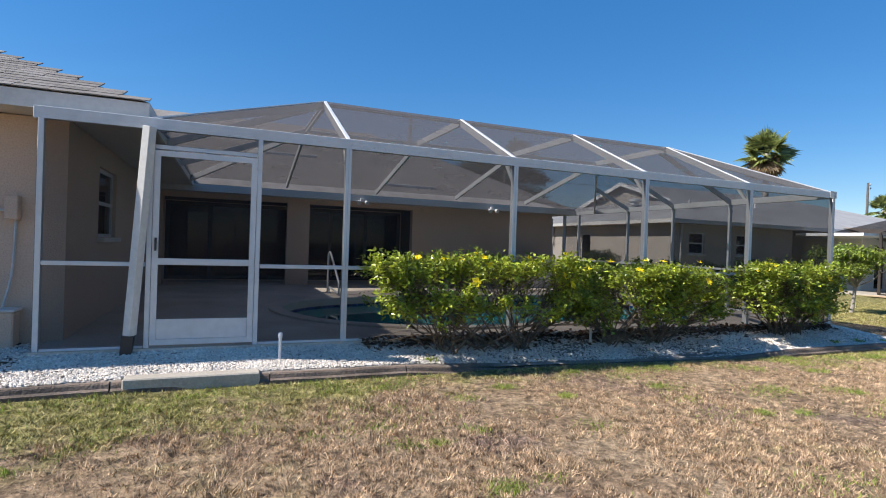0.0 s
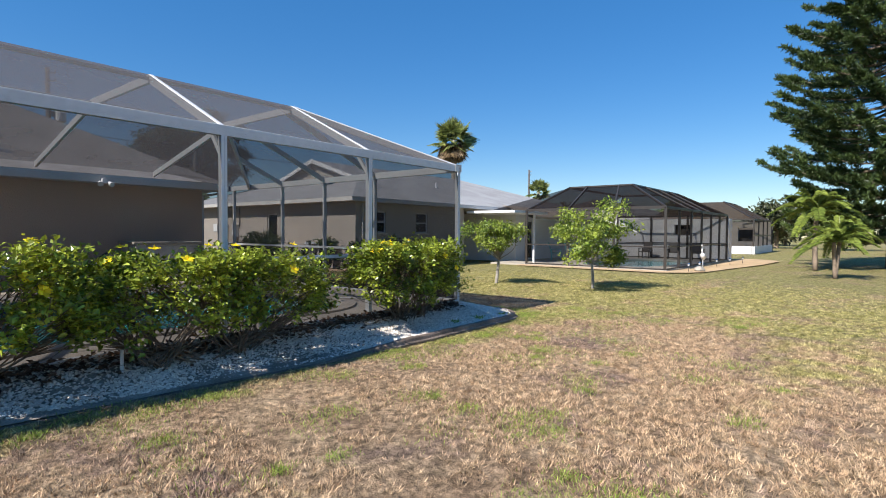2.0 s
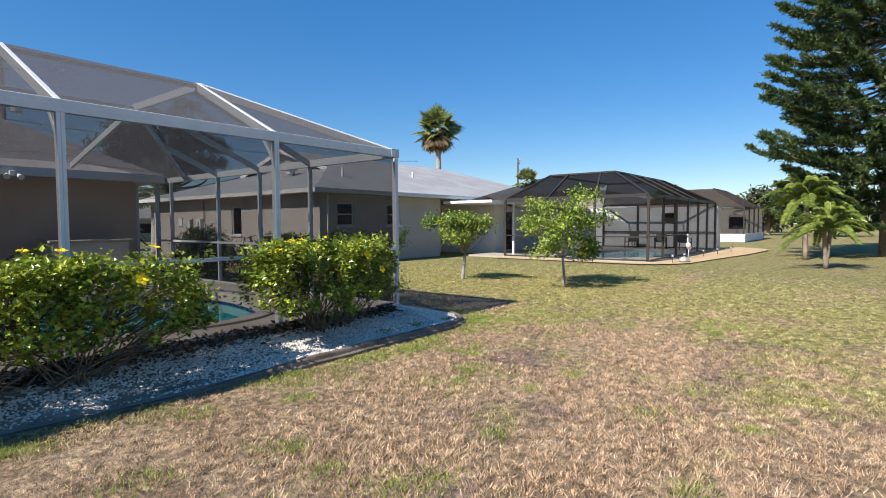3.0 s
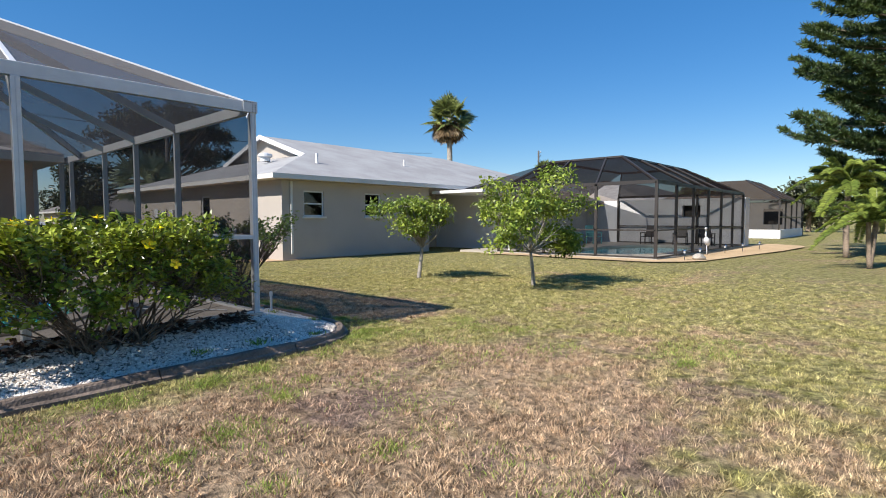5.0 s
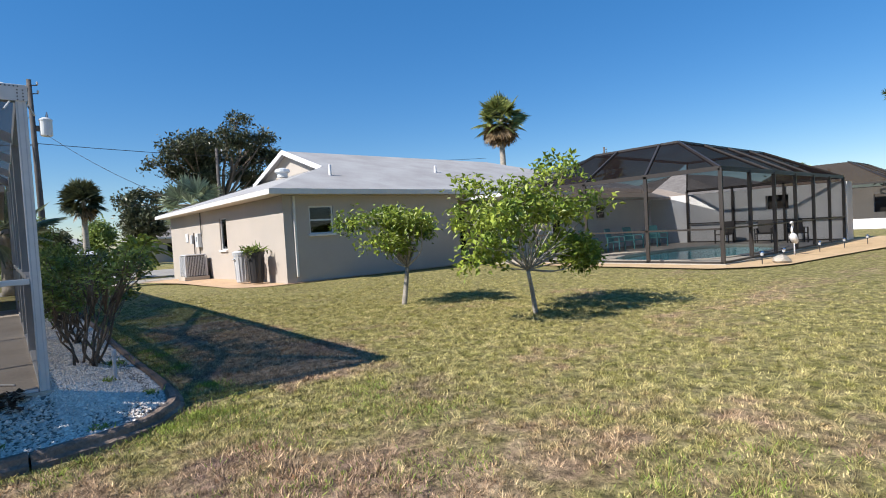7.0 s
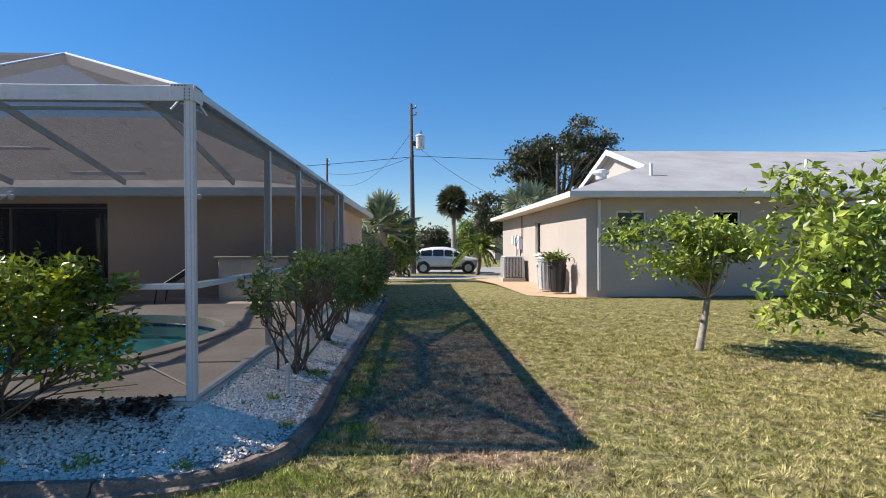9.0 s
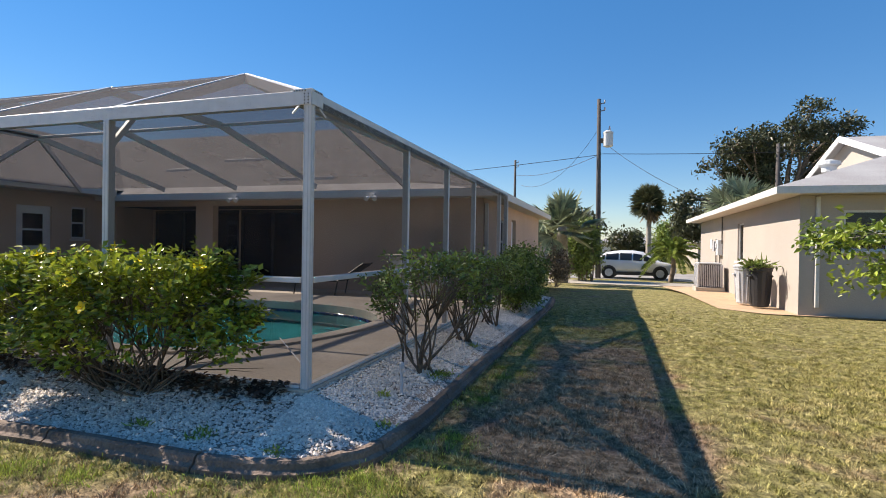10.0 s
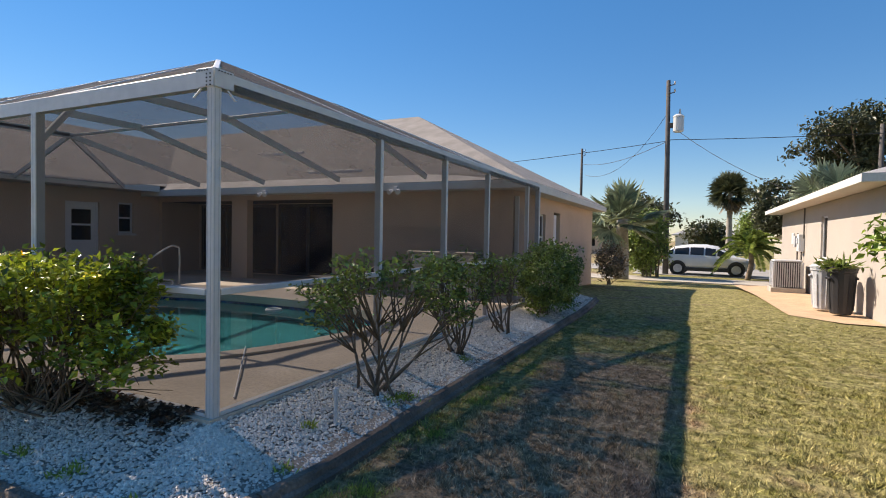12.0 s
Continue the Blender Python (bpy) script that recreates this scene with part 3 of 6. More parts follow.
def pool_cage():
    cage = thing("pool_cage", (4, 10, SLAB), "white aluminium pool enclosure with grey fly screen", "pool enclosure")
    P = lambda nm, a, b, w, h, mat="white_alu", **k: part(nm, bar(a, b, w, h, **k), mat, cage)
    # front and side posts, with the narrow cover strip on the outside
    for x in (-2.13, -1.15, -0.05) + XS[:-1]:
        P("post", (x, YF, SLAB), (x, YF, ZE - .06), 0.05 if x < 0.5 else 0.07, 0.08, up=(0, 1, 0))
    P("corner_post", (XR, YF, SLAB - .05), (XR, YF, ZE + .06), 0.07, 0.07, up=(0, 1, 0))
    for x in (-.022, .014):
        P("groove", (XR + x, YF - .036, SLAB), (XR + x, YF - .036, ZE - .07), 0.007, 0.003, "plastic_grey", bevel=0, up=(0, 1, 0))
        P("groove", (XR + .036, YF + x, SLAB), (XR + .036, YF + x, ZE - .07), 0.007, 0.003, "plastic_grey", bevel=0, up=(1, 0, 0))
    for x in XS[:-1]:
        P("groove", (x, YF - .041, SLAB + .05), (x, YF - .041, ZE - .07), 0.008, 0.003, "plastic_grey", bevel=0, up=(0, 1, 0))
    for y in SIDE:
        P("post", (XR, y, SLAB), (XR, y, ZE - .06), 0.05, 0.08, up=(1, 0, 0))
    P("post", (XR, 14.95, SLAB), (XR, 14.95, ZE), 0.06, 0.10, up=(1, 0, 0))
    # eave beams
    P("eave_beam", (-2.2, YF, ZE), (XR, YF, ZE), 0.06, 0.125)
    P("eave_beam", (XR, YF, ZE), (XR, 15.0, ZE), 0.06, 0.125)
    # chair rails and bottom rails
    P("chair_rail", (-2.1, YF, 1.17), (-1.18, YF, 1.17), 0.085, 0.045)
    P("chair_rail", (-0.02, YF, 1.17), (XR - .04, YF, 1.17), 0.085, 0.045)
    P("chair_rail", (XR, YF + .04, 1.17), (XR, 14.93, 1.17), 0.085, 0.045)
    for a, b in (((-2.1, YF, SLAB + .014), (-1.18, YF, SLAB + .014)), ((-0.02, YF, SLAB + .014), (XR - .04, YF, SLAB + .014)), ((XR, YF + .04, SLAB + .014), (XR, 14.93, SLAB + .014))):
        P("bottom_rail", a, b, 0.064, 0.03)
    # roof: rafters up, flat beams, rear rafters down to the house
    top, xl, xe, zl = ZT, XS[0], -1.2, 2.80
    for x in XS[:-1]:
        P("rafter", (x, YF, ZE), (x, YT0, top), 0.05, 0.12)
        P("roof_beam", (x, YT0, top), (x, YT1, top), 0.05, 0.12)
        P("rear_rafter", (x, YT1, top), (x, 13.9, 2.86), 0.05, 0.12)
        P("knee_brace", (x, YF + .03, ZE - .28), (x, YF + .32, ZE + .10), 0.045, 0.05)
    P("hip_rafter", (XR, YF, ZE), (XT, YT0, top), 0.05, 0.12)
    P("hip_rafter", (XR, 13.4, ZE), (XT, YT1, top), 0.05, 0.12)
    P("hip_rafter", (xe, YF, ZE), (xl, YT0, top), 0.05, 0.12)
    P("hip_rafter", (xe, 13.2, zl), (xl, YT1, top), 0.05, 0.12)
    for y in (YT0 + .02, YT1 - .02):
        P("side_rafter", (xe, y, zl), (xl, y, top), 0.05, 0.10)
    for y in SIDE[:3]:
        k = 1.0 if y <= YT1 else (13.4 - y) / (13.4 - YT1)
        P("side_rafter", (XR, y, ZE), (XR - (XR - XT) * k, y, ZE + (top - ZE) * k), 0.05, 0.10)
    for y in (YT0, YT1):
        P("purlin", (xl, y, top), (XT, y, top), 0.05, 0.05)
    P("purlin", (XT, YT0, top), (XT, YT1, top), 0.05, 0.05)
    P("purlin", (xl, YT0, top), (xl, YT1, top), 0.05, 0.05)
    # screens
    e, t, r = ZE + .05, top + .055, 2.91
    W = lambda pts: sheet("wall_screen", pts, "screen", cage)
    R = lambda *pts: sheet("roof_screen", list(pts), "roof_screen", cage)
    yf = YF - .03
    for a, b, z0, z1 in ((-2.16, -1.15, SLAB, ZE), (-1.15, -0.05, 2.46, ZE), (-0.05, XS[0], SLAB, ZE), *((u, v, SLAB, ZE) for u, v in zip(XS, XS[1:]))):
        W([(a, yf, z0), (b, yf, z0), (b, yf, z1), (a, yf, z1)])
    R((xe, YF, e), (xl, YF, e), (xl, YT0, t))
    R((xe, YF, e), (xe, YT0, zl + .05), (xl, YT0, t))
    R((xe, YT0, zl + .05), (xe, YT1, zl + .05), (xl, YT1, t), (xl, YT0, t))
    R((xe, YT1, zl + .05), (xe, 13.2, zl + .05), (xl, YT1, t))
    R((xe, 13.2, zl + .05), (xl, 13.9, r), (xl, YT1, t))
    for a, b in zip(XS, XS[1:]):
        d = min(b, XT)
        R((a, YF, e), (b, YF, e), (d, YT0, t), (a, YT0, t))
        if d - a > 0.1:
            R((a, YT0, t), (d, YT0, t), (d, YT1, t), (a, YT1, t))
            R((a, YT1, t), (d, YT1, t), (d, 13.9, r), (a, 13.9, r))
    R((XT, YT1, t), (XR, 13.4, e), (XT, 13.9, r))
    ys = (YF,) + SIDE + (14.95,)
    for a, b in zip(ys, ys[1:]):
        sheet("wall_screen", [(XR + .03, a, SLAB), (XR + .03, b, SLAB), (XR + .03, b, ZE), (XR + .03, a, ZE)], "screen", cage)
    sheet("roof_screen", [(XR, YF, e), (XR, YT0, e), (XT, YT0, t)], "roof_screen", cage)
    sheet("roof_screen", [(XR, YT0, e), (XR, YT1, e), (XT, YT1, t), (XT, YT0, t)], "roof_screen", cage)
    sheet("roof_screen", [(XR, YT1, e), (XR, 13.4, e), (XT, YT1, t)], "roof_screen", cage)
    sheet("roof_screen", [(XR, 13.4, e), (XR, 14.6, e), (XT, 13.9, 2.97)], "roof_screen", cage)
    # screen door
    door = part("screen_door", frame_bars(bmesh.new(), 'x', YF - .02, -1.12, -0.08, SLAB + .03, 2.40, 0.06, 0.04), "white_alu", cage, "white screen door with a kick plate")
    part("kick_plate", boxes((-1.06, YF - .03, SLAB + .09, -0.14, YF - .01, 0.58), bevel=0.004), "white_alu", door)
    part("door_rail", boxes((-1.06, YF - .04, 1.17, -0.14, YF, 1.24), bevel=0.004), "white_alu", door)
    for a, b in ((0.58, 1.17), (1.24, 2.34)):
        sheet("door_screen", [(-1.06, YF - .025, a), (-0.14, YF - .025, a), (-0.14, YF - .025, b), (-1.06, YF - .025, b)], "screen", door)
    part("door_handle", boxes((-1.095, YF - .075, 1.32, -1.075, YF - .045, 1.46), (-1.095, YF - .05, 1.33, -1.075, YF - .035, 1.35), (-1.095, YF - .05, 1.43, -1.075, YF - .035, 1.45), bevel=0.003), "plastic_black", door, "black pull handle")
    P("header", (-1.12, YF, 2.44), (-0.08, YF, 2.44), 0.05, 0.05)


pool_cage()

# ---- house ----
def hip_roof(parent, x0, x1, y0, y1, z, slope, mat, along, thick=0.16, ends=(True, True), nm="roof"):
    """Hipped roof over a rectangle of eaves; along is the ridge's axis; ends: hip at the low and the high end."""
    half = ((y1 - y0) if along == 'x' else (x1 - x0)) / 2
    zr = z + half * slope
    bm = bmesh.new()
    if along == 'x':
        ym = (y0 + y1) / 2
        a, b = x0 + (half if ends[0] else 0), x1 - (half if ends[1] else 0)
        V = [(x0, y0, z), (x1, y0, z), (x1, y1, z), (x0, y1, z), (a, ym, zr), (b, ym, zr)]
        F = [(0, 1, 5, 4), (2, 3, 4, 5), (3, 0, 4), (1, 2, 5)]
    else:
        xm = (x0 + x1) / 2
        a, b = y0 + (half if ends[0] else 0), y1 - (half if ends[1] else 0)
        V = [(x0, y0, z), (x1, y0, z), (x1, y1, z), (x0, y1, z), (xm, a, zr), (xm, b, zr)]
        F = [(1, 2, 5, 4), (3, 0, 4, 5), (0, 1, 4), (2, 3, 5)]
    vs = [bm.verts.new(v) for v in V]
    for f in F:
        bm.faces.new([vs[i] for i in f])
    return part(nm, bm, mat, parent)


def eaves(parent, x0, x1, y0, y1, z, h=0.18, inset=0.55):
    part("fascia", boxes((x0, y0, z - h, x1, y0 + .03, z - .004), (x0, y1 - .03, z - h, x1, y1, z - .004), (x0, y0 + .03, z - h, x0 + .03, y1 - .03, z - .004), (x1 - .03, y0 + .03, z - h, x1, y1 - .03, z - .004)), "trim", parent)
    part("soffit", boxes((x0 + .03, y0 + .03, z - h + .01, x1 - .03, y1 - .03, z - h + .03)), "soffit", parent)


ZMAIN = 2.80


def house():
    h = thing("house", (0, 18, 0), "tan stucco bungalow with brown shingle hip roof", "house")
    z = ZMAIN
    openings = ((-1.9, 1.1, SLAB, 2.5), (1.7, 4.7, SLAB, 2.5))
    slide = ((-2.0, 1.38, SLAB + .02, 2.48), (1.42, 4.8, SLAB + .02, 2.48))
    part("wall_back", wall_boxes('x', 14.9, 15.12, -2.05, 9.6, -0.2, 2.63, openings), "stucco", h)
    part("porch_wall", wall_boxes('x', 16.4, 16.6, -2.05, 5.0, -0.2, 2.5, slide), "stucco", h)
    # Porch end and ceiling coloured dark: the recess's shade is painted in.
    part("porch_end", boxes((4.82, 15.12, -.2, 5.0, 16.4, 2.5)), "room_shade", h)
    part("porch_ceiling", boxes((-2.05, 15.121, 2.51, 5.0, 16.6, 2.54)), "room_shade", h)
    part("porch_floor", boxes((-2.05, 14.905, .1, 4.82, 16.4, SLAB - .002)), "deck", h)
    part("wall_side", wall_boxes('y', 9.38, 9.6, 15.12, 24.8, -0.2, 2.63, ((17.0, 17.7, 1.0, 2.2), (18.6, 19.4, SLAB, 2.3))), "stucco", h)
    part("wall_front", wall_boxes('x', 24.58, 24.8, -12.0, 9.38, -0.5, 2.66), "stucco", h)
    part("wall_wing_side", wall_boxes('y', -2.27, -2.05, 7.05, 16.6, -0.2, 2.74, ((8.6, 9.8, 1.43, 2.42), (12.15, 13.05, SLAB + .02, 2.36), (13.6, 14.05, 1.5, 2.4))), "stucco", h)
    part("wall_wing_end", wall_boxes('x', 7.05, 7.27, -12.0, -2.27, -0.2, 2.74), "stucco", h)
    part("wall_far", wall_boxes('y', -12.0, -11.78, 7.27, 24.58, -0.5, 2.66), "stucco", h)
    # Unseen rooms, their dimness given as wall and floor colour.
    part("inner_wall", wall_boxes('x', 20.0, 20.1, -2.2, 9.38, 0.1, 2.6), "room_shade", h)
    part("inner_wall", wall_boxes('y', -5.6, -5.5, 6.9, 20.0, 0.1, 2.6), "room_shade", h)
    part("inner_floor", boxes((-11.7, 6.9, 0.2, -2.43, 24.5, 0.26), (-2.26, 16.61, 0.2, 4.9, 24.5, 0.26), (5.0, 15.13, 0.2, 9.37, 24.5, 0.26)), "room_shade", h)
    hip_roof(h, -14.0, 10.05, 14.3, 25.3, z, 0.52, "shingle", 'x')
    hip_roof(h, -12.0, -1.2, 6.52, 24.0, 2.92, 0.43, "shingle", 'y', ends=(True, True), nm="wing_roof")
    eaves(h, -14.0, 10.05, 14.3, 25.3, z)
    part("wing_fascia", boxes((-12.0, 6.52, 2.74, -1.2, 6.55, 2.916), (-1.23, 6.55, 2.74, -1.2, 14.3, 2.916)), "trim", h)
    part("wing_soffit", boxes((-12.0, 6.55, 2.75, -1.23, 14.29, 2.77)), "soffit", h)
    window(h, 'y', -2.13, 8.6, 9.8, 1.43, 2.42, 1)
    window(h, 'y', -2.13, 13.6, 14.05, 1.5, 2.4, 1)
    d = part("back_door", frame_bars(bmesh.new(), 'y', -2.13, 12.15, 13.05, SLAB + .02, 2.36, 0.07, 0.06), "white_paint", h, "white half-glazed back door")
    part("door_leaf", wall_boxes('y', -2.15, -2.11, 12.22, 12.98, SLAB + .05, 2.29, ((12.34, 12.86, 1.3, 2.15),)), "white_paint", d)
    part("pane", boxes((-2.134, 12.34, 1.3, -2.126, 12.86, 1.70), (-2.134, 12.34, 1.75, -2.126, 12.86, 2.15)), "glass", d)
    part("window_bar", boxes((-2.145, 12.34, 1.70, -2.115, 12.86, 1.75)), "white_paint", d)
    for a, b, za, zb in slide:
        n = 3 if b - a > 2.5 else 2
        s = part("sliding_door", frame_bars(bmesh.new(), 'x', 16.5, a, b, za, zb, 0.05, 0.1), "bronze_alu", h, "dark sliding glass door in a bronze frame")
        for i in range(n):
            u0, u1 = a + .05 + (b - a - .1) * i / n, a + .05 + (b - a - .1) * (i + 1) / n
            leaf = part("sliding_panel", frame_bars(bmesh.new(), 'x', 16.48 + .03 * (i % 2), u0, u1, za + .05, zb - .05, 0.05, 0.025), "bronze_alu", s)
            part("pane", boxes((u0 + .05, 16.477 + .03 * (i % 2), za + .1, u1 - .05, 16.483 + .03 * (i % 2), zb - .1)), "glass", s).visible_shadow = False
    # low vents on the rear roof slope and floodlights under the eave
    for x, y, w in VENTS:
        zz = z + (y - 14.3) * .52
        part("roof_vent", boxes((x - w / 2, y - .07, zz - .06, x + w / 2, y + .07, zz + .05), bevel=.015), "trim", h, "low pale metal roof vent")
    part("downspout", boxes((9.61, 14.98, .2, 9.70, 15.06, 2.5), bevel=.01), "plastic_light", h)
    window(h, 'y', 9.5, 17.0, 17.7, 1.0, 2.2, 1)
    part("side_door", boxes((9.45, 18.65, SLAB + .02, 9.5, 19.35, 2.25), bevel=.01), "white_paint", h)
    for x in (3.0, 7.0):
        f = part("floodlight", boxes((x - .05, 14.2, 2.60, x + .05, 14.295, 2.70), bevel=.01), "white_paint", h)
        for d in (-.09, .09):
            bm = bmesh.new()
            tube(bm, [(x + d, 14.22, 2.62), (x + d * 1.3, 14.10, 2.56)], [.03, .06], 10)
            part("lamp_head", bm, "white_paint", f)


VENTS = ((1.3, 16.8, 1.6), (-0.7, 16.1, 0.9), (4.6, 15.1, 1.7))
house()

# ---- neighbour's house ----
def neighbour():
    h = thing("neighbour_house", (22, 20, 0), "cream stucco bungalow with pale grey roof and a small gable", "house")
    z, sl = 2.90, 0.32
    x0, x1, y0, y1 = 16.0, 40.0, 16.0, 31.0
    part("wall_back", wall_boxes('x', 16.5, 16.72, 16.6, 23.8, -0.1, 2.74, ((17.45, 18.3, 1.5, 2.4), (20.2, 21.0, 1.5, 2.4))), "cream", h)
    part("wall_side", wall_boxes('y', 16.6, 16.82, 16.72, 30.5, -0.5, 2.74, ((21.9, 22.7, 1.1, 2.35),)), "cream", h)
    part("wall_recess", wall_boxes('y', 23.58, 23.8, 16.72, 19.0, -0.1, 2.74), "cream", h)
    part("wall_lanai", wall_boxes('x', 19.0, 19.2, 23.8, 27.0, -0.1, 2.74, ((24.3, 26.5, 0.1, 2.2),)), "cream", h)
    part("wall_patio", wall_boxes('x', 15.4, 15.6, 27.0, 38.0, -0.1, 2.6, ((28.0, 28.9, 0.1, 2.2), (31.5, 32.3, 1.5, 2.2))), "white_paint", h)
    part("wall_patio_end", wall_boxes('y', 27.0, 27.2, 15.6, 19.0, -0.1, 2.6), "white_paint", h)
    # Unseen inner wall, dark colour in place of room shade.
    part("inner_wall", wall_boxes('x', 22.0, 22.1, 16.9, 39.0, 0.0, 2.7), "room_shade", h)
    xg = 20.1
    ym = (y0 + y1) / 2
    zr = z + (y1 - y0) / 2 * sl
    zg = z + (xg - x0) * sl
    hw = (zr - zg) / sl
    bm = bmesh.new()
    V = {k: bm.verts.new(v) for k, v in dict(a=(x0, y0, z), b=(x1, y0, z), c=(x1, y1, z), d=(x0, y1, z), g0=(xg, ym - hw, zg), g1=(xg, ym + hw, zg), r0=(xg - .35, ym, zr), r1=(x1 - 7.5, ym, zr), k0=(xg - .35, ym - hw - .2, zg - .06), k1=(xg - .35, ym + hw + .2, zg - .06)).items()}
    for f in (("a", "b", "r1", "r0", "k0"), ("c", "d", "k1", "r0", "r1"), ("a", "g0", "g1", "d"), ("b", "c", "r1")):
        bm.faces.new([V[i] for i in f])
    part("roof", bm, "grey_roof", h)
    bm = bmesh.new()
    poly(bm, [(xg - .02, ym - hw, zg), (xg - .02, ym + hw, zg), (xg - .02, ym, zr - .02)])
    part("gable_wall", bm, "cream", h)
    for s in (-1, 1):
        part("barge_board", bar((xg - .37, ym + s * (hw + .25), zg - .14), (xg - .37, ym, zr - .06), 0.04, 0.2), "white_paint", h)
    eaves(h, x0, x1, y0, y1, z, 0.16)
    window(h, 'x', 16.58, 17.45, 18.3, 1.5, 2.4, -1)
    window(h, 'x', 16.58, 20.2, 21.0, 1.5, 2.4, -1)
    window(h, 'y', 16.68, 21.9, 22.7, 1.1, 2.35, -1, mid=False)
    for a, b, y, zz in ((28.0, 28.9, 15.5, 2.2), (24.3, 26.5, 19.1, 2.2)):
        d = part("sliding_door", frame_bars(bmesh.new(), 'x', y, a, b, 0.1, zz, .05, .08), "white_alu", h)
        part("pane", boxes((a + .05, y - .004, .15, b - .05, y + .004, zz - .05)), "glass", d)
    window(h, 'x', 15.5, 31.5, 32.3, 1.5, 2.2, -1)
    part("inner_wall", boxes((27.3, 17.0, 0, 38.0, 17.1, 2.6)), "room_shade", h)
    part("wing_wall", wall_boxes('y', 36.5, 37.3, 6.9, 15.4, -.1, 2.45, ((9.0, 9.9, 1.5, 2.1),)), "white_paint", h)
    # Added plate, coloured dark as the shade inside the window opening.
    part("wing_core", boxes((36.8, 7.2, 0, 37.0, 15.2, 2.3)), "room_shade", h)
    part("wall_end", boxes((37.8, 15.6, -.1, 38.0, 30.5, 2.6)), "white_paint", h)
    part("patio_roof", boxes((23.9, 13.6, 2.5, 27.2, 16.4, 2.62)), "white_paint", h)
    bm = bmesh.new()
    for q in ([(27.0, 14.3, 2.42), (39.4, 14.3, 2.42), (39.4, 16.3, 3.05), (27.0, 16.3, 3.05)], [(27.0, 14.3, 2.30), (27.0, 16.3, 2.93), (39.4, 16.3, 2.93), (39.4, 14.3, 2.30)], [(27.0, 14.3, 2.30), (39.4, 14.3, 2.30), (39.4, 14.3, 2.42), (27.0, 14.3, 2.42)]):
        poly(bm, q)
    part("patio_eave", bm, "tan_roof", h, "tan roof edge over the patio wall")
    part("patio_post", boxes((25.9, 13.65, 0, 26.0, 13.75, 2.5)), "white_paint", h)
    part("downspout", boxes((16.9, 16.42, 0.2, 16.98, 16.495, 2.7), bevel=0.01), "trim", h)


neighbour()


def neighbour_cage():
    c = thing("neighbour_pool_cage", (30, 10, 0.06), "dark bronze pool enclosure with black fly screen", "pool enclosure")
    z0, ze, zt = 0.06, 2.62, 3.78
    x0, x1, y0, y1 = 24.7, 36.4, 7.0, 13.4
    xa, xb, ya, yb = 26.8, 34.0, 9.1, 12.2
    P = lambda nm, a, b, w=0.06, h=0.10: part(nm, bar(a, b, w, h, bevel=0), "bronze_alu", c)
    xs = np.linspace(x0, x1, 7)
    ys = np.linspace(y0, y1, 4)
    for x in xs:
        P("post", (x, y0, z0), (x, y0, ze))
    for y in ys[1:]:
        P("post", (x0, y, z0), (x0, y, ze))
        P("post", (x1, y, z0), (x1, y, ze))
    for a, b in (((x0, y0), (x1, y0)), ((x0, y0), (x0, y1)), ((x1, y0), (x1, y1))):
        for z in (ze, 1.0, z0 + .03):
            P("rail", (*a, z), (*b, z), 0.06, 0.12 if z == ze else 0.05)
    tp = [(xa, ya), (xb, ya), (xb, yb), (xa, yb)]
    for (x, y), (u, v) in zip(((x0, y0), (x1, y0), (x1, y1), (x0, y1)), tp):
        P("hip_rafter", (x, y, ze), (u, v, zt))
    for a, b in zip(tp, tp[1:] + tp[:1]):
        P("ridge", (*a, zt), (*b, zt))
    for x in xs[2:5]:
        P("rafter", (x, y0, ze), (x, ya, zt))
    P("rafter", (x0, ys[1], ze), (xa, ys[1] + .6, zt))
    P("rafter", (x0, ys[2], ze), (xa, ys[2], zt))
    S = lambda pts: sheet("screen", pts, "dark_screen", c)
    for a, b in zip(xs, xs[1:]):
        S([(a, y0, z0), (b, y0, z0), (b, y0, ze), (a, y0, ze)])
    for a, b in zip(ys, ys[1:]):
        for x in (x0, x1):
            S([(x, a, z0), (x, b, z0), (x, b, ze), (x, a, ze)])
    S = lambda pts: sheet("roof_screen", pts, "dark_roof_screen", c)
    S([(x0, y0, ze), (x1, y0, ze), (xb, ya, zt), (xa, ya, zt)])
    S([(x0, y0, ze), (x0, y1, ze), (xa, yb, zt), (xa, ya, zt)])
    S([(x1, y0, ze), (x1, y1, ze), (xb, yb, zt), (xb, ya, zt)])
    S([(xa, ya, zt), (xb, ya, zt), (xb, yb, zt), (xa, yb, zt)])
    S([(xa, yb, zt), (xb, yb, zt), (x1, 15.3, 2.7), (x0, 15.3, 2.7)])


neighbour_cage()
pool_basin(smooth_loop([(25.6, 9.0), (27, 7.9), (31, 7.8), (33.4, 8.6), (33.8, 10.6), (31, 11.6), (28, 11.6), (25.8, 10.9)], 5), (24.6, 6.9, 36.5, 15.4), 0.06, 1.0, "concrete", "pale_shell", ("neighbour_deck", "pale grey pool deck", "neighbour_pool", "pale blue pool inside a dark screen enclosure"), "pale_shell", 0.06, "still_water")

# ---- planting ----
def place(v):
    return np.array(v, dtype=float)


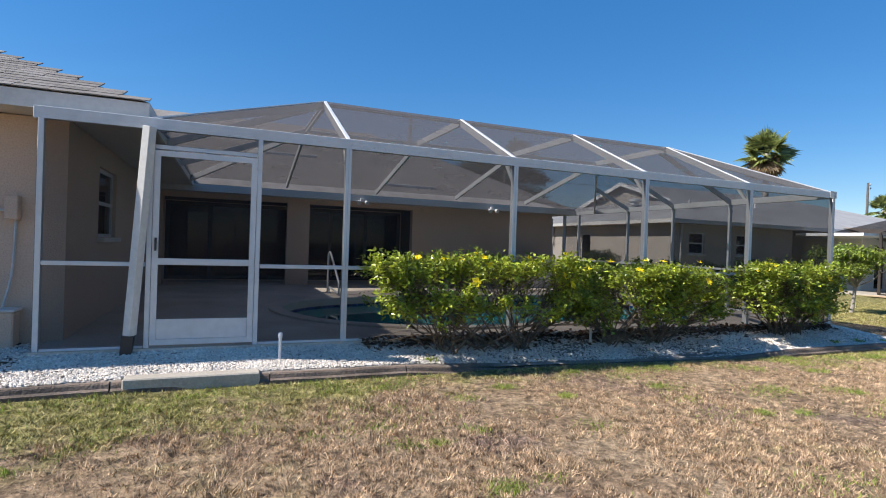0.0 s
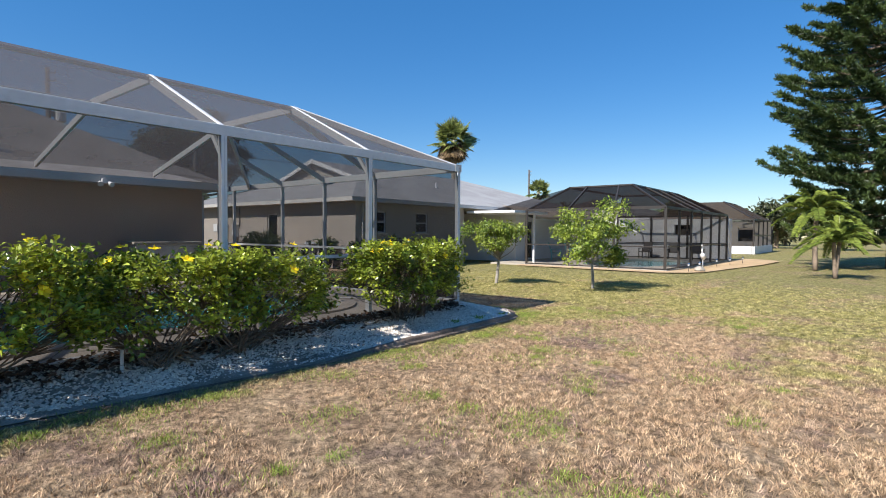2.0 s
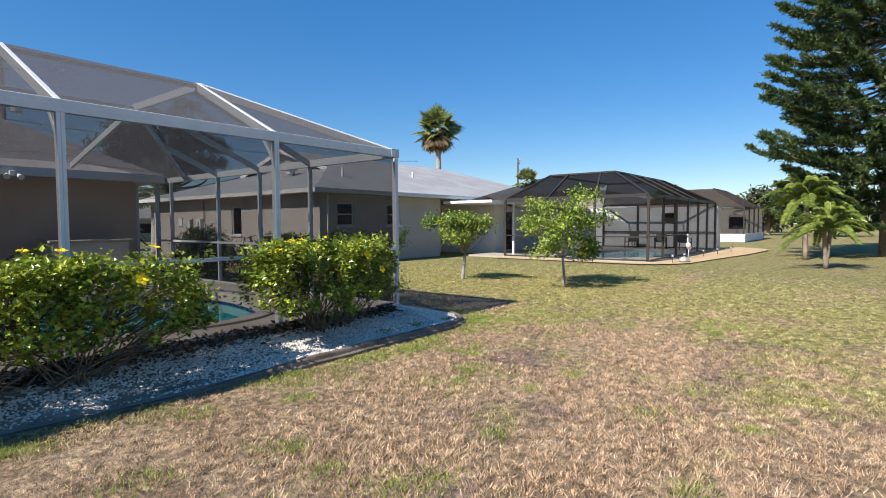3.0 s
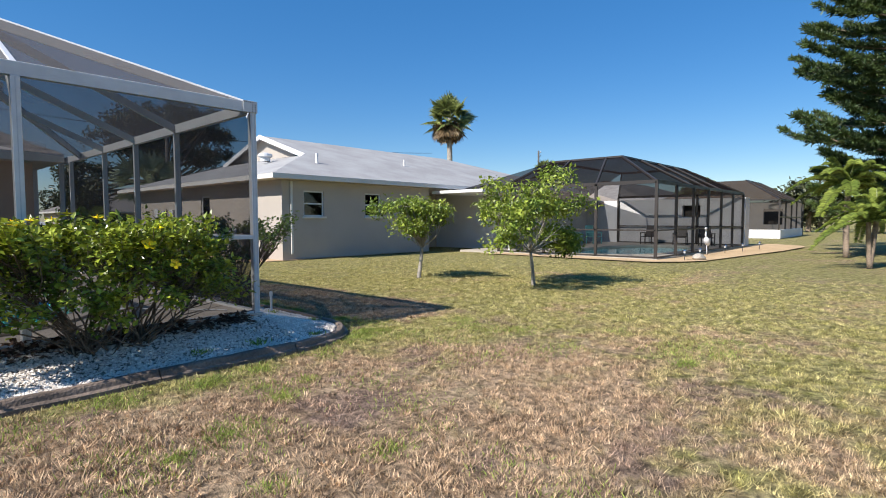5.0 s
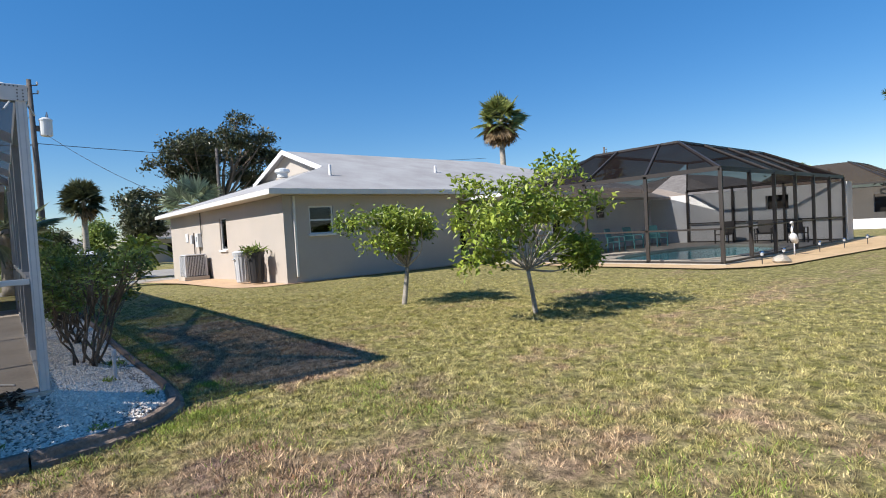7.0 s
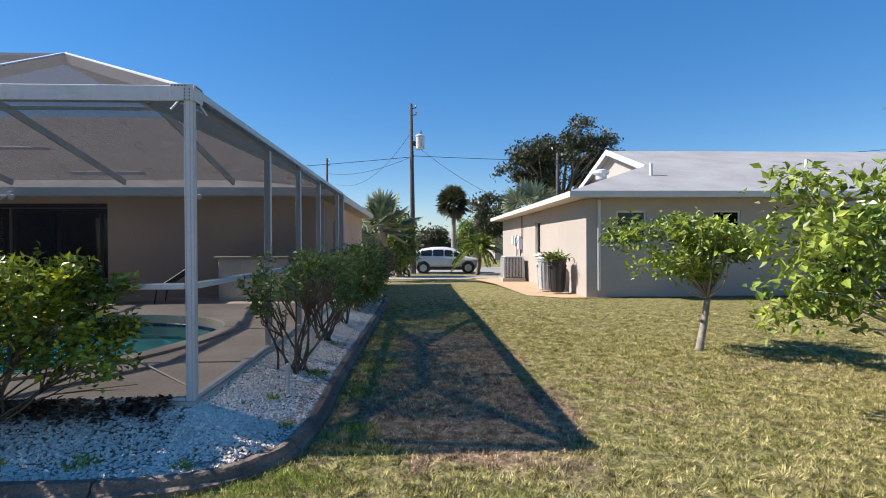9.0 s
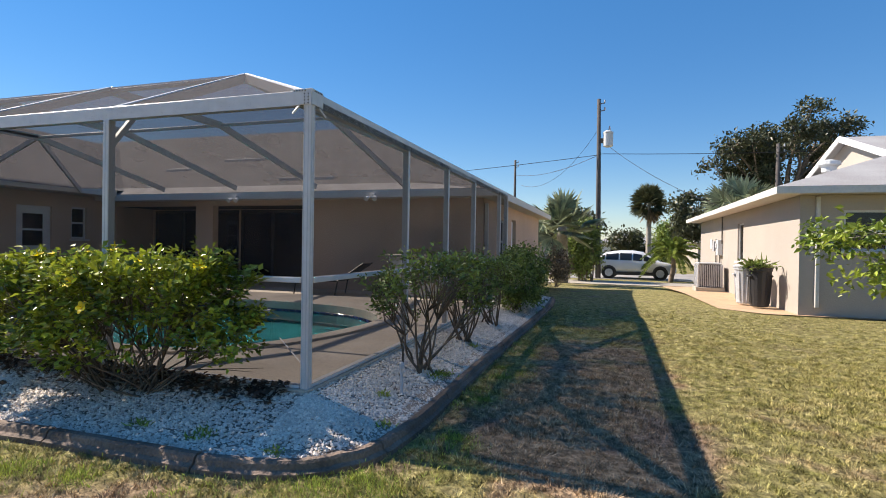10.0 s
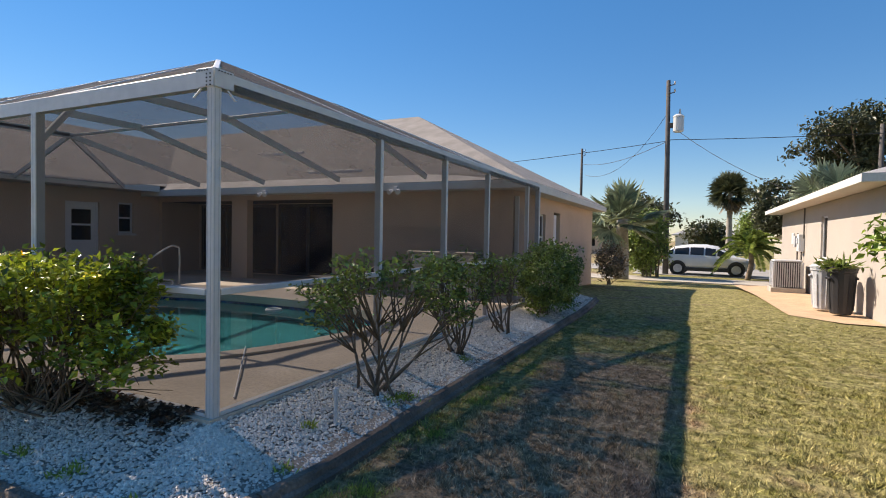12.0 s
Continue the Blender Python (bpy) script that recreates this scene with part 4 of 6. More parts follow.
def leaves(name, at, way, face, length, width, mat, rng, parent, kind="stuff", fold=0.3, label=""):
    """Folded leaves that face roughly one way each."""
    n = len(at)
    way = unit(way)
    side = unit(np.cross(way, unit(face) + rng.normal(size=(n, 3)) * 0.25))
    nor = np.cross(side, way)
    L, W = np.broadcast_to(length, (n,))[:, None], np.broadcast_to(width, (n,))[:, None]
    mid = at + way * L * 0.42
    v = np.stack((at, mid + side * W / 2 + nor * W * fold * 0.5, at + way * L - nor * L * 0.12, mid - side * W / 2 + nor * W * fold * 0.5), 1).reshape(-1, 3)
    i = np.arange(n)[:, None] * 4
    f = np.concatenate((i + np.array([[0, 1, 2]]), i + np.array([[0, 2, 3]])), 1).reshape(-1, 3)
    ob = np_mesh(name, v, f, mat)
    attach(ob, parent)
    return tagged(ob, label, kind=kind)


def stems(parent, base, tips, rng, r0, mat, name="stem", joint=0.45, spread=0.06):
    """Bent stems from a base to their tips; each its own part."""
    for tip in tips:
        b = place(base) + rng.normal(size=3) * place((spread, .06, 0))
        t = place(tip)
        m = b + (t - b) * joint + rng.normal(size=3) * np.linalg.norm(t - b) * 0.07
        m[2] = b[2] + (t[2] - b[2]) * (joint + .08)
        path = smooth_path([b, m, t], 4)
        bm = bmesh.new()
        tube(bm, path, list(np.linspace(r0, r0 * .35, len(path))), 5)
        part(name, bm, mat, parent, smooth=True)


def crown_points(rng, n, lo, hi, shell=0.72, power=4.0, rough=0.22, seed=0.0):
    """Points near the surface of a rounded block with an uneven outline, and the outward way at each."""
    c, h = (place(lo) + place(hi)) / 2, (place(hi) - place(lo)) / 2
    d = unit(rng.normal(size=(n, 3)))
    k = (np.abs(d) ** power).sum(1) ** (-1 / power)
    wob = np.array([noise.noise((v[0] * 2.3 + seed, v[1] * 2.3, v[2] * 2.3 + seed)) + 0.6 * noise.noise((v[0] * 6 + seed, v[1] * 6, v[2] * 6)) for v in d])
    r = k * (1 - rough * 0.5 + rough * wob) * (shell + (1 - shell) * rng.random(n) ** 0.6)
    return c + d * h * r[:, None], unit(d / h)


def shrub(name, base, lo, hi, clusters, per, size, mat, label, category, rng, stem_count=12, stem_r=0.016, bark="bark", group="", rough=0.22, shell=0.7, power=4.0):
    s = thing(name, base, label, category, group)
    pts, out = crown_points(rng, clusters, lo, hi, shell, power, rough, base[0])
    pick = rng.choice(clusters, stem_count, replace=False)
    stems(s, base, pts[pick], rng, stem_r, bark, spread=0.06 if hi[0] - lo[0] < 2 else 0.24)
    at = np.repeat(pts, per, 0) + rng.normal(size=(clusters * per, 3)) * size * 0.8
    o = np.repeat(out, per, 0)
    way = o * 0.7 + rng.normal(size=at.shape) * 0.75 + place((0, 0, -0.1))
    face = o * 0.7 + place((0, 0, 0.8)) + rng.normal(size=at.shape) * 0.4
    sz = size * rng.uniform(0.6, 1.15, len(at))
    leaves("foliage", at, way, face, sz, sz * 0.62, mat, rng, s)
    return s, pts, out


def flower(parent, at, out, rng, r=0.05):
    """Open five-petalled bloom."""
    bm = bmesh.new()
    n = Vector(out).normalized()
    a = n.orthogonal().normalized()
    b = n.cross(a)
    c = Vector(at) + n * 0.03
    turn = rng.random() * 6.28
    for k in range(5):
        t = turn + k * 2 * math.pi / 5
        d, e = a * math.cos(t) + b * math.sin(t), a * -math.sin(t) + b * math.cos(t)
        p = [c, c + d * r * .6 - e * r * .42 + n * r * .25, c + d * r * 1.05 - e * r * .2 + n * r * .3, c + d * r * 1.05 + e * r * .2 + n * r * .3, c + d * r * .6 + e * r * .42 + n * r * .25]
        poly(bm, [tuple(v) for v in p])
    tube(bm, [c, c + n * r * .8], [r * .1, r * .07], 5)
    part("flower", bm, "yellow", parent, "yellow hibiscus bloom")


def leggy_bush(name, lo, hi, feet, stem_count, twigs, per, size, mat, bark, label, group, rng, bare=0.5, top_share=0.45, stem_r=0.013, slant=0.0):
    """Clipped bush: stems fan out from a few feet, fork into twigs, and carry leaves at the twigs' ends only."""
    lo, hi = place(lo), place(hi)
    mid, half = (lo + hi) / 2, (hi - lo) / 2
    s = thing(name, (mid[0], mid[1], bed_z(mid[0], mid[1])), label, "bush", group)
    at, out = [], []
    for k in range(stem_count):
        foot = place(feet[k % len(feet)]) + rng.normal(size=3) * place((.07, .05, 0))
        foot[2] = bed_z(foot[0], foot[1]) - .02
        # where this stem ends: over the top or on one of the faces, corners rounded in plan
        u = rng.uniform(-1, 1, 3)
        r = rng.random()
        if r < top_share:
            u[2] = 1.0
        elif r < top_share + .26:
            u[1] = -1.0
        elif r < top_share + .36:
            u[1] = 1.0
        else:
            u[0] = rng.choice((-1, 1))
        u[0] *= 1 - .16 * u[1] ** 2 * u[0] ** 2
        u[1] *= 1 - .5 * u[0] ** 4
        u[2] -= .22 * abs(u[0]) ** 5 if u[2] > 0 else 0
        u[1] = min(u[1] + slant * max(u[0], 0) ** 2, 1.0)
        tip = mid + half * u * place((.97, .93, .98))
        near = tip[0] - np.clip(tip[0], foot[0] - .8, foot[0] + .8)
        foot[0] += near * .55
        fork = foot + (tip - foot) * rng.uniform(.42, .6) + rng.normal(size=3) * .05
        fork[2] = max(fork[2], foot[2] + .22)
        bm = bmesh.new()
        tube(bm, smooth_path([foot, foot * .5 + fork * .5 + rng.normal(size=3) * place((.03, .03, .01)), fork], 3), list(np.linspace(stem_r, stem_r * .65, 7)), 5)
        for q in range(twigs):
            e = tip + rng.normal(size=3) * half * place((.20, .30, .20)) if q else tip
            e = mid + np.clip((e - mid) / half, -1.03, 1.03) * half
            e[2] += .06 * noise.noise((e[0] * 2.6, e[1] * 2.6, hi[0])) + .03 * rng.normal()
            reach = min(np.linalg.norm(place(g)[:2] - e[:2]) for g in feet)
            low = lo[2] + bare * (hi[2] - lo[2]) * (.1 + .42 * reach + .5 * abs(noise.noise((e[0] * 1.7, e[1], 3.1 + lo[0]))))
            bend = fork * .45 + e * .55 + rng.normal(size=3) * .04
            if e[2] < low and q % 3:
                continue
            tube(bm, [fork, bend, e], [stem_r * .55, stem_r * .4, stem_r * .2], 4)
            if e[2] < low:
                continue
            for f_ in (1.0, .86, .72, .56)[:4 if e[2] > lo[2] + .6 * (hi[2] - lo[2]) else 3]:
                at.append(bend + (e - bend) * (f_ * 1.25 - .25))
                out.append((at[-1] - mid) / half)
        part("stem", bm, bark, s, smooth=True)
    at, out = np.array(at), np.array(out)
    out = unit(np.sign(out) * np.abs(out) ** 3)
    pts = at.copy()
    o = np.repeat(out, per, 0)
    at = np.repeat(at, per, 0) + rng.normal(size=(len(pts) * per, 3)) * size * .62
    way = o * .55 + rng.normal(size=at.shape) * place((.8, .8, .45)) + place((0, 0, .05))
    face = o * .35 + place((0, 0, 1.0)) + rng.normal(size=at.shape) * .4
    sz = size * rng.uniform(.55, 1.15, len(at))
    leaves("foliage", at, way, face, sz, sz * .66, mat, rng, s)
    return s, pts, out


def hedges():
    rng = np.random.default_rng(11)
    label = "leafy green hibiscus bush with yellow flowers and bare lower stems"
    for lo, hi, feet, ns, nf, bare, top, slant in (
            ((1.24, 5.56, .34), (4.2, 6.40, 1.30), ((2.2, 6.08, 0), (3.3, 6.1, 0)), 54, 18, .62, .46, 0),
            ((4.0, 5.55, .32), (6.66, 6.42, 1.21), ((4.75, 6.1, 0), (5.65, 6.1, 0)), 62, 10, .5, .44, 0),
            ((7.3, 5.55, .24), (9.68, 6.42, 1.28), ((8.3, 6.12, 0), (8.75, 6.14, 0)), 54, 15, .54, .42, 1.15)):
        s, pts, out = leggy_bush("hibiscus_bush", lo, hi, feet, ns, 7, 10, .069, "hibiscus", "twig", label, "hibiscus hedge", rng, bare, top, .0105, slant)
        good = [i for i in range(len(pts)) if pts[i][2] > hi[2] - .12 or (out[i][1] < -.6 and pts[i][2] > .95)]
        for i in rng.choice(good, nf, replace=False):
            flower(s, pts[i] + out[i] * .06, out[i] + place((0, -.3, .4)), rng, rng.uniform(.044, .066))
    side = "sparse shrub with small dark green leaves and bare stems"
    for lo, hi, feet, ns, tw in (((10.30, 6.95, .5), (11.2, 8.9, 1.34), ((10.62, 7.85, 0), (10.58, 7.95, 0)), 13, 6), ((10.3, 9.0, .5), (10.98, 10.4, 1.25), ((10.6, 9.7, 0), (10.6, 9.8, 0)), 12, 5), ((10.3, 10.6, .5), (10.98, 12.2, 1.28), ((10.58, 11.4, 0), (10.6, 11.5, 0)), 13, 5)):
        leggy_bush("side_shrub", lo, hi, feet, ns, tw, 9, .06, "shrub", "twig", side, "shrubs by the enclosure", rng, .45, .4, .015)
    shrub("round_shrub", (10.62, 13.7, .15), (10.15, 12.75, .18), (11.3, 14.8, 1.5), 620, 12, 0.075, "shrub", "dense rounded dark green shrub beside the house corner", "bush", rng, 10, 0.015, rough=0.3, shell=0.6, power=3)
    shrub("red_shrub", (10.6, 22.5, 0), (10.1, 21.4, .1), (11.2, 23.6, 1.5), 260, 10, 0.09, "dead_frond", "reddish-brown shrub at the far house corner", "bush", rng, 8, 0.015, rough=0.4, shell=0.5, power=2.6)


hedges()


def broad_tree(name, base, fork, crowns, clumps, clusters, per, size, mat, bark, r0, label, rng, category="tree", rough=0.4, clump=0.34, slim=0.55):
    """Trunk, limbs and a crown of leafy clumps with gaps between them; crowns: (lo, hi) blocks."""
    t = thing(name, base, label, category)
    f = Vector(fork)
    b = Vector(base)
    bend = b.lerp(f, .5) + Vector((rng.normal() * .03, rng.normal() * .03, 0)) * (f - b).length
    path = smooth_path([b - Vector((0, 0, .05)), bend, f], 5)
    bm = bmesh.new()
    tube(bm, path, list(np.linspace(r0 * 1.15, r0 * .85, len(path))), 10)
    part("trunk", bm, bark, t, smooth=True)
    allp, allo = [], []
    for lo, hi in crowns:
        c, _ = crown_points(rng, clumps, lo, hi, 0.35, 2.3, rough, lo[0])
        h = (place(hi) - place(lo)) / 2
        for q in c:
            r = clump * h * rng.uniform(.6, 1.2) * place((1, 1, .8))
            d = unit(rng.normal(size=(clusters, 3)))
            d[:, 2] = np.abs(d[:, 2]) * 1.1 - .35
            p = q + d * r * rng.uniform(.55, 1.05, (clusters, 1))
            allp.append(p)
            allo.append(d)
            m = (place(fork) * .5 + q * .5) + rng.normal(size=3) * 0.08 * np.linalg.norm(q - place(fork))
            bm = bmesh.new()
            pp = smooth_path([fork, m, q], 5)
            tube(bm, pp, list(np.linspace(r0 * .36, r0 * .08, len(pp))), 6)
            for e in p[:5]:
                tube(bm, [q, q * .4 + e * .6 + rng.normal(size=3) * .05 * r, e], [r0 * .1, r0 * .07, r0 * .04], 4)
            part("limb", bm, bark, t, smooth=True)
    p, o = np.concatenate(allp), np.concatenate(allo)
    at = np.repeat(p, per, 0) + rng.normal(size=(len(p) * per, 3)) * size * .75
    oo = np.repeat(o, per, 0)
    sz = size * rng.uniform(.55, 1.2, len(at))
    leaves("crown", at, oo * .6 + rng.normal(size=at.shape) * .75 + place((0, 0, -.1)), oo * .4 + place((0, 0, .9)) + rng.normal(size=at.shape) * .4, sz, sz * slim, mat, rng, t)
    return t


def trees():
    rng = np.random.default_rng(23)
    broad_tree("citrus_tree", (15.82, 9.3, 0), (15.95, 9.3, .72), (((14.55, 8.3, .95), (16.7, 10.3, 2.1)), ((15.3, 8.8, .9), (16.6, 10.2, 1.8))), 13, 13, 14, 0.10, "citrus", "grey_bark", 0.046, "young citrus tree with light green leaves on the lawn", rng)
    broad_tree("citrus_tree", (16.4, 6.5, 0), (16.2, 6.45, .70), (((14.6, 5.6, .8), (16.6, 7.5, 2.25)), ((15.7, 5.5, 1.0), (17.6, 7.6, 2.5)), ((16.9, 5.9, .6), (17.9, 7.0, 1.15))), 13, 13, 15, 0.105, "citrus", "grey_bark", 0.036, "young citrus tree with light green leaves and a leaning trunk", rng)
    broad_tree("oak_tree", (24.3, 47, -.4), (24.5, 47, 4.5), (((18.5, 43, 5.0), (24.5, 50, 11.8)), ((21.5, 43, 6.5), (28, 51, 12.6)), ((25.5, 44, 5.0), (31, 51, 11.2)), ((16.5, 43, 1.5), (20, 48, 5.5))), 15, 34, 14, 0.30, "oak", "bark", 0.38, "large spreading oak with grey-green foliage behind the neighbour house", rng, clump=.36)
    broad_tree("oak_tree", (8, 58, -.4), (8, 58, 2), (((4.5, 54, 1.5), (11.5, 62, 6)),), 22, 22, 10, 0.4, "oak", "bark", 0.3, "dark broad-leaved tree across the street", rng)
    shrub("street_bush", (11.1, 33.4, -.4), (9.6, 32.3, -.35), (12.0, 34.6, 3.3), 520, 12, 0.2, "shrub", "tall dark green bush by the street", "bush", rng, 8, 0.05, rough=0.4, shell=.6, power=2.5)
    # far tree line
    for i, (x, y, w, h) in enumerate(((14.5, 84, 5, 4.2), (19.5, 82, 4, 5.0), (26, 84, 7, 5.5), (38, 80, 8, 4.5), (52, 72, 9, 5), (68, 60, 9, 5), (84, 40, 10, 6), (90, 24, 9, 5.5), (92, 10, 9, 6), (88, -6, 9, 7), (-12, 84, 9, 7), (70, 3, 7, 6), (66, -3, 6, 6.5), (60, -6, 7, 6), (74, 9, 8, 5.5), (76, 20, 8, 5.5))):
        broad_tree("background_tree", (x, y, -.4), (x, y, h * .4), (((x - w / 2, y - 3, .2), (x + w / 2, y + 3, h)),), 16, 22, 8, 0.55, "shrub" if i % 2 else "oak", "bark", 0.25, "distant leafy tree on the skyline", rng, clump=.42)


trees()


def fan_palm(name, base, top, fronds, length, mat, label, rng, trunk_r=0.2, dead=0, stiff=0.35, group=""):
    t = thing(name, base, label, "palm tree", group)
    bm = bmesh.new()
    path = smooth_path([base, (place(base) + place(top)) / 2 + rng.normal(size=3) * .12, top], 6)
    tube(bm, path, list(np.linspace(trunk_r * 1.25, trunk_r * .85, len(path))), 10)
    part("trunk", bm, "grey_bark", t, smooth=True)
    for kind_, count, mt in (("frond", fronds, mat), ("dead_frond", dead, "dead_frond")):
        for i in range(count):
            az = i * 2.399 + rng.normal() * .15
            el = (1.45 - 2.2 * (i + .5) / count + rng.normal() * .08) if kind_ == "frond" else -.85 - rng.random() * .65
            d = place((math.cos(az) * math.cos(el), math.sin(az) * math.cos(el), math.sin(el)))
            hub = place(top) + d * length * (rng.uniform(.22, .52) if kind_ == "frond" else .35)
            up = unit(place((-math.cos(az) * math.sin(el), -math.sin(az) * math.sin(el), math.cos(el))))
            side = np.cross(d, up)
            roll = rng.normal() * .5
            side, up = side * math.cos(roll) + up * math.sin(roll), up * math.cos(roll) - side * math.sin(roll)
            n = 26
            ang = np.linspace(-1.75, 1.75, n) + rng.normal(size=n) * .03
            way = np.cos(ang)[:, None] * d + np.sin(ang)[:, None] * side + up * (stiff - .25 * np.abs(ang))[:, None] * .5
            way[:, 2] -= .12
            L = length * .55 * (1 - .12 * np.abs(ang)) * rng.uniform(.9, 1.1, n)
            bm = bmesh.new()
            pts = [place(top), hub]
            tube(bm, pts, [.03, .02], 4)
            for w, l in zip(way, L):
                w = unit(w)
                s_ = unit(np.cross(w, up))
                a, m_, e = hub, hub + w * l * .5, hub + w * l - place((0, 0, l * .1))
                v = [bm.verts.new(q) for q in (a, m_ + s_ * l * .075, e, m_ - s_ * l * .075)]
                bm.faces.new((v[0], v[1], v[2]))
                bm.faces.new((v[0], v[2], v[3]))
            part(kind_, bm, mt, t)
    return t


def feather_palm(name, base, tops, fronds, length, mat, label, rng, trunk_r=0.08, lift=1.35):
    t = thing(name, base, label, "palm tree")
    for top in tops:
        bm = bmesh.new()
        path = smooth_path([base, (place(base) * .5 + place(top) * .5) + rng.normal(size=3) * .04, top], 5)
        tube(bm, path, list(np.linspace(trunk_r * 1.1, trunk_r, len(path))), 8)
        part("trunk", bm, "bark", t, smooth=True)
        for i in range(fronds):
            az = i * 2.399 + rng.normal() * .2
            el = lift - 1.55 * (i + .5) / fronds
            h = place((math.cos(az), math.sin(az), 0))
            L = length * rng.uniform(.85, 1.1)
            k = np.linspace(0, 1, 9)
            pts = place(top) + np.outer(k * L * math.cos(el), h) + np.outer(k * L * math.sin(el) - k ** 2.4 * L * .5, place((0, 0, 1)))
            bm = bmesh.new()
            tube(bm, pts, list(np.linspace(.018, .005, 9)), 4)
            side = np.cross(h, place((0, 0, 1)))
            for s in np.linspace(.08, 1, 84):
                p = np.array([np.interp(s, k, pts[:, j]) for j in range(3)])
                ll = length * .165 * (1 - .6 * abs(s - .45)) * rng.uniform(.85, 1.1)
                for sg in (-1, 1):
                    w = unit(side * sg + h * .55 + place((0, 0, .35 * sg * sg)) + rng.normal(size=3) * .16)
                    q = unit(np.cross(w, place((0, 0, 1))))
                    e = p + w * ll - place((0, 0, ll * .42))
                    m_ = p + w * ll * .5
                    v = [bm.verts.new(z) for z in (p, m_ + q * ll * .02, e, m_ - q * ll * .02)]
                    bm.faces.new((v[0], v[1], v[2]))
                    bm.faces.new((v[0], v[2], v[3]))
            part("frond", bm, mat, t)
    return t


def palms():
    rng = np.random.default_rng(5)
    fan_palm("fan_palm", (43.9, 32.9, 0), (43.9, 32.9, 10.7), 30, 2.7, "fan_palm", "tall fan palm with a skirt of dead fronds", rng, .26, 34)
    fan_palm("cabbage_palm", (16.2, 62, -.45), (16.2, 62, 6.2), 36, 2.5, "oak", "cabbage palm with a round dark crown", rng, .25, 6)
    fan_palm("silver_palm", (10.15, 29.5, -.3), (10.15, 29.5, 2.5), 22, 2.2, "silver_palm", "silver-blue fan palm beside the house", rng, .28, 0, .6)
    fan_palm("silver_palm", (19.6, 37.5, -.4), (19.6, 37.5, 3.6), 16, 2.5, "silver_palm", "silver-blue fan palm behind the neighbour house", rng, .28, 0, .6)
    feather_palm("date_palm", (25.6, 1.5, 0), ((25.35, 1.55, 1.30), (25.85, 1.4, 1.5)), 15, 1.35, "palm", "clump of pygmy date palms with arching green fronds", rng, .06, 1.45)
    feather_palm("date_palm", (30.5, 2.4, 0), ((30.5, 2.4, 2.6),), 24, 1.9, "palm", "pygmy date palm with arching green fronds", rng, .09)
    feather_palm("date_palm", (15.7, 35.0, -.5), ((15.85, 35.0, 1.2),), 26, 1.9, "palm", "bushy date palm by the street", rng, .12)
    fan_palm("fan_palm", (56, 30, 0), (56, 30, 6.2), 18, 1.8, "fan_palm", "small fan palm crown behind the far roof", rng, .2, 0)


palms()


def norfolk_pine(base, height, rng):
    t = thing("norfolk_pine", base, "tall layered evergreen with whorls of dark green branches", "tree")
    b = place(base)
    bm = bmesh.new()
    tube(bm, [b, b + place((.1, 0, height * .5)), b + place((0, 0, height))], [.42, .26, .05], 12)
    part("trunk", bm, "bark", t, smooth=True)
    z = 1.5
    while z < height - .6:
        R = 5.4 * (1 - (z / height) ** 1.5) ** .75 * (0.62 + .38 * min(1, z / 5)) + .3
        at, way, sizes = [], [], []
        nb = 11
        a0 = rng.random() * 6.28
        bmb = bmesh.new()
        for i in range(nb):
            az = a0 + i * 2 * math.pi / nb + rng.normal() * .12
            L = R * rng.uniform(.72, 1.08)
            h = place((math.cos(az), math.sin(az), 0))
            k = np.linspace(0, 1, 7)
            pts = b + place((0, 0, z + rng.uniform(-.16, .16))) + np.outer(k * L, h) + np.outer(-.10 * L * np.sin(k * 2.6) + .16 * L * k ** 3, place((0, 0, 1)))
            tube(bmb, pts, list(np.linspace(.07, .015, 7)), 4)
            side = np.cross(h, place((0, 0, 1)))
            nt = int(52 * L / 5) + 14
            s = rng.uniform(.18, 1.0, nt) ** .75
            for q in s:
                p = np.array([np.interp(q, k, pts[:, j]) for j in range(3)])
                ln = (.35 + .75 * (1 - q)) * rng.uniform(.7, 1.2)
                w = unit(h * (.5 + q) + side * rng.choice((-1, 1)) * rng.uniform(.3, 1.2) * (1.1 - .8 * q) + place((0, 0, rng.uniform(.05, .65))))
                m = 22
                u = rng.random(m)
                at.append(p + np.outer(u * ln, w))
                way.append(unit(w + rng.normal(size=(m, 3)) * .7 + place((0, 0, .35))))
                sizes.append(np.full(m, .25) * rng.uniform(.7, 1.2, m))
        part("whorl", bmb, "bark", t)
        at, way, sizes = np.concatenate(at), np.concatenate(way), np.concatenate(sizes)
        leaves("foliage", at, way, rng.normal(size=at.shape), sizes, sizes * .20, "pine", rng, t)
        z += .62 + rng.random() * .12
    return t


norfolk_pine((34.5, -0.4, 0), 22.0, np.random.default_rng(8))

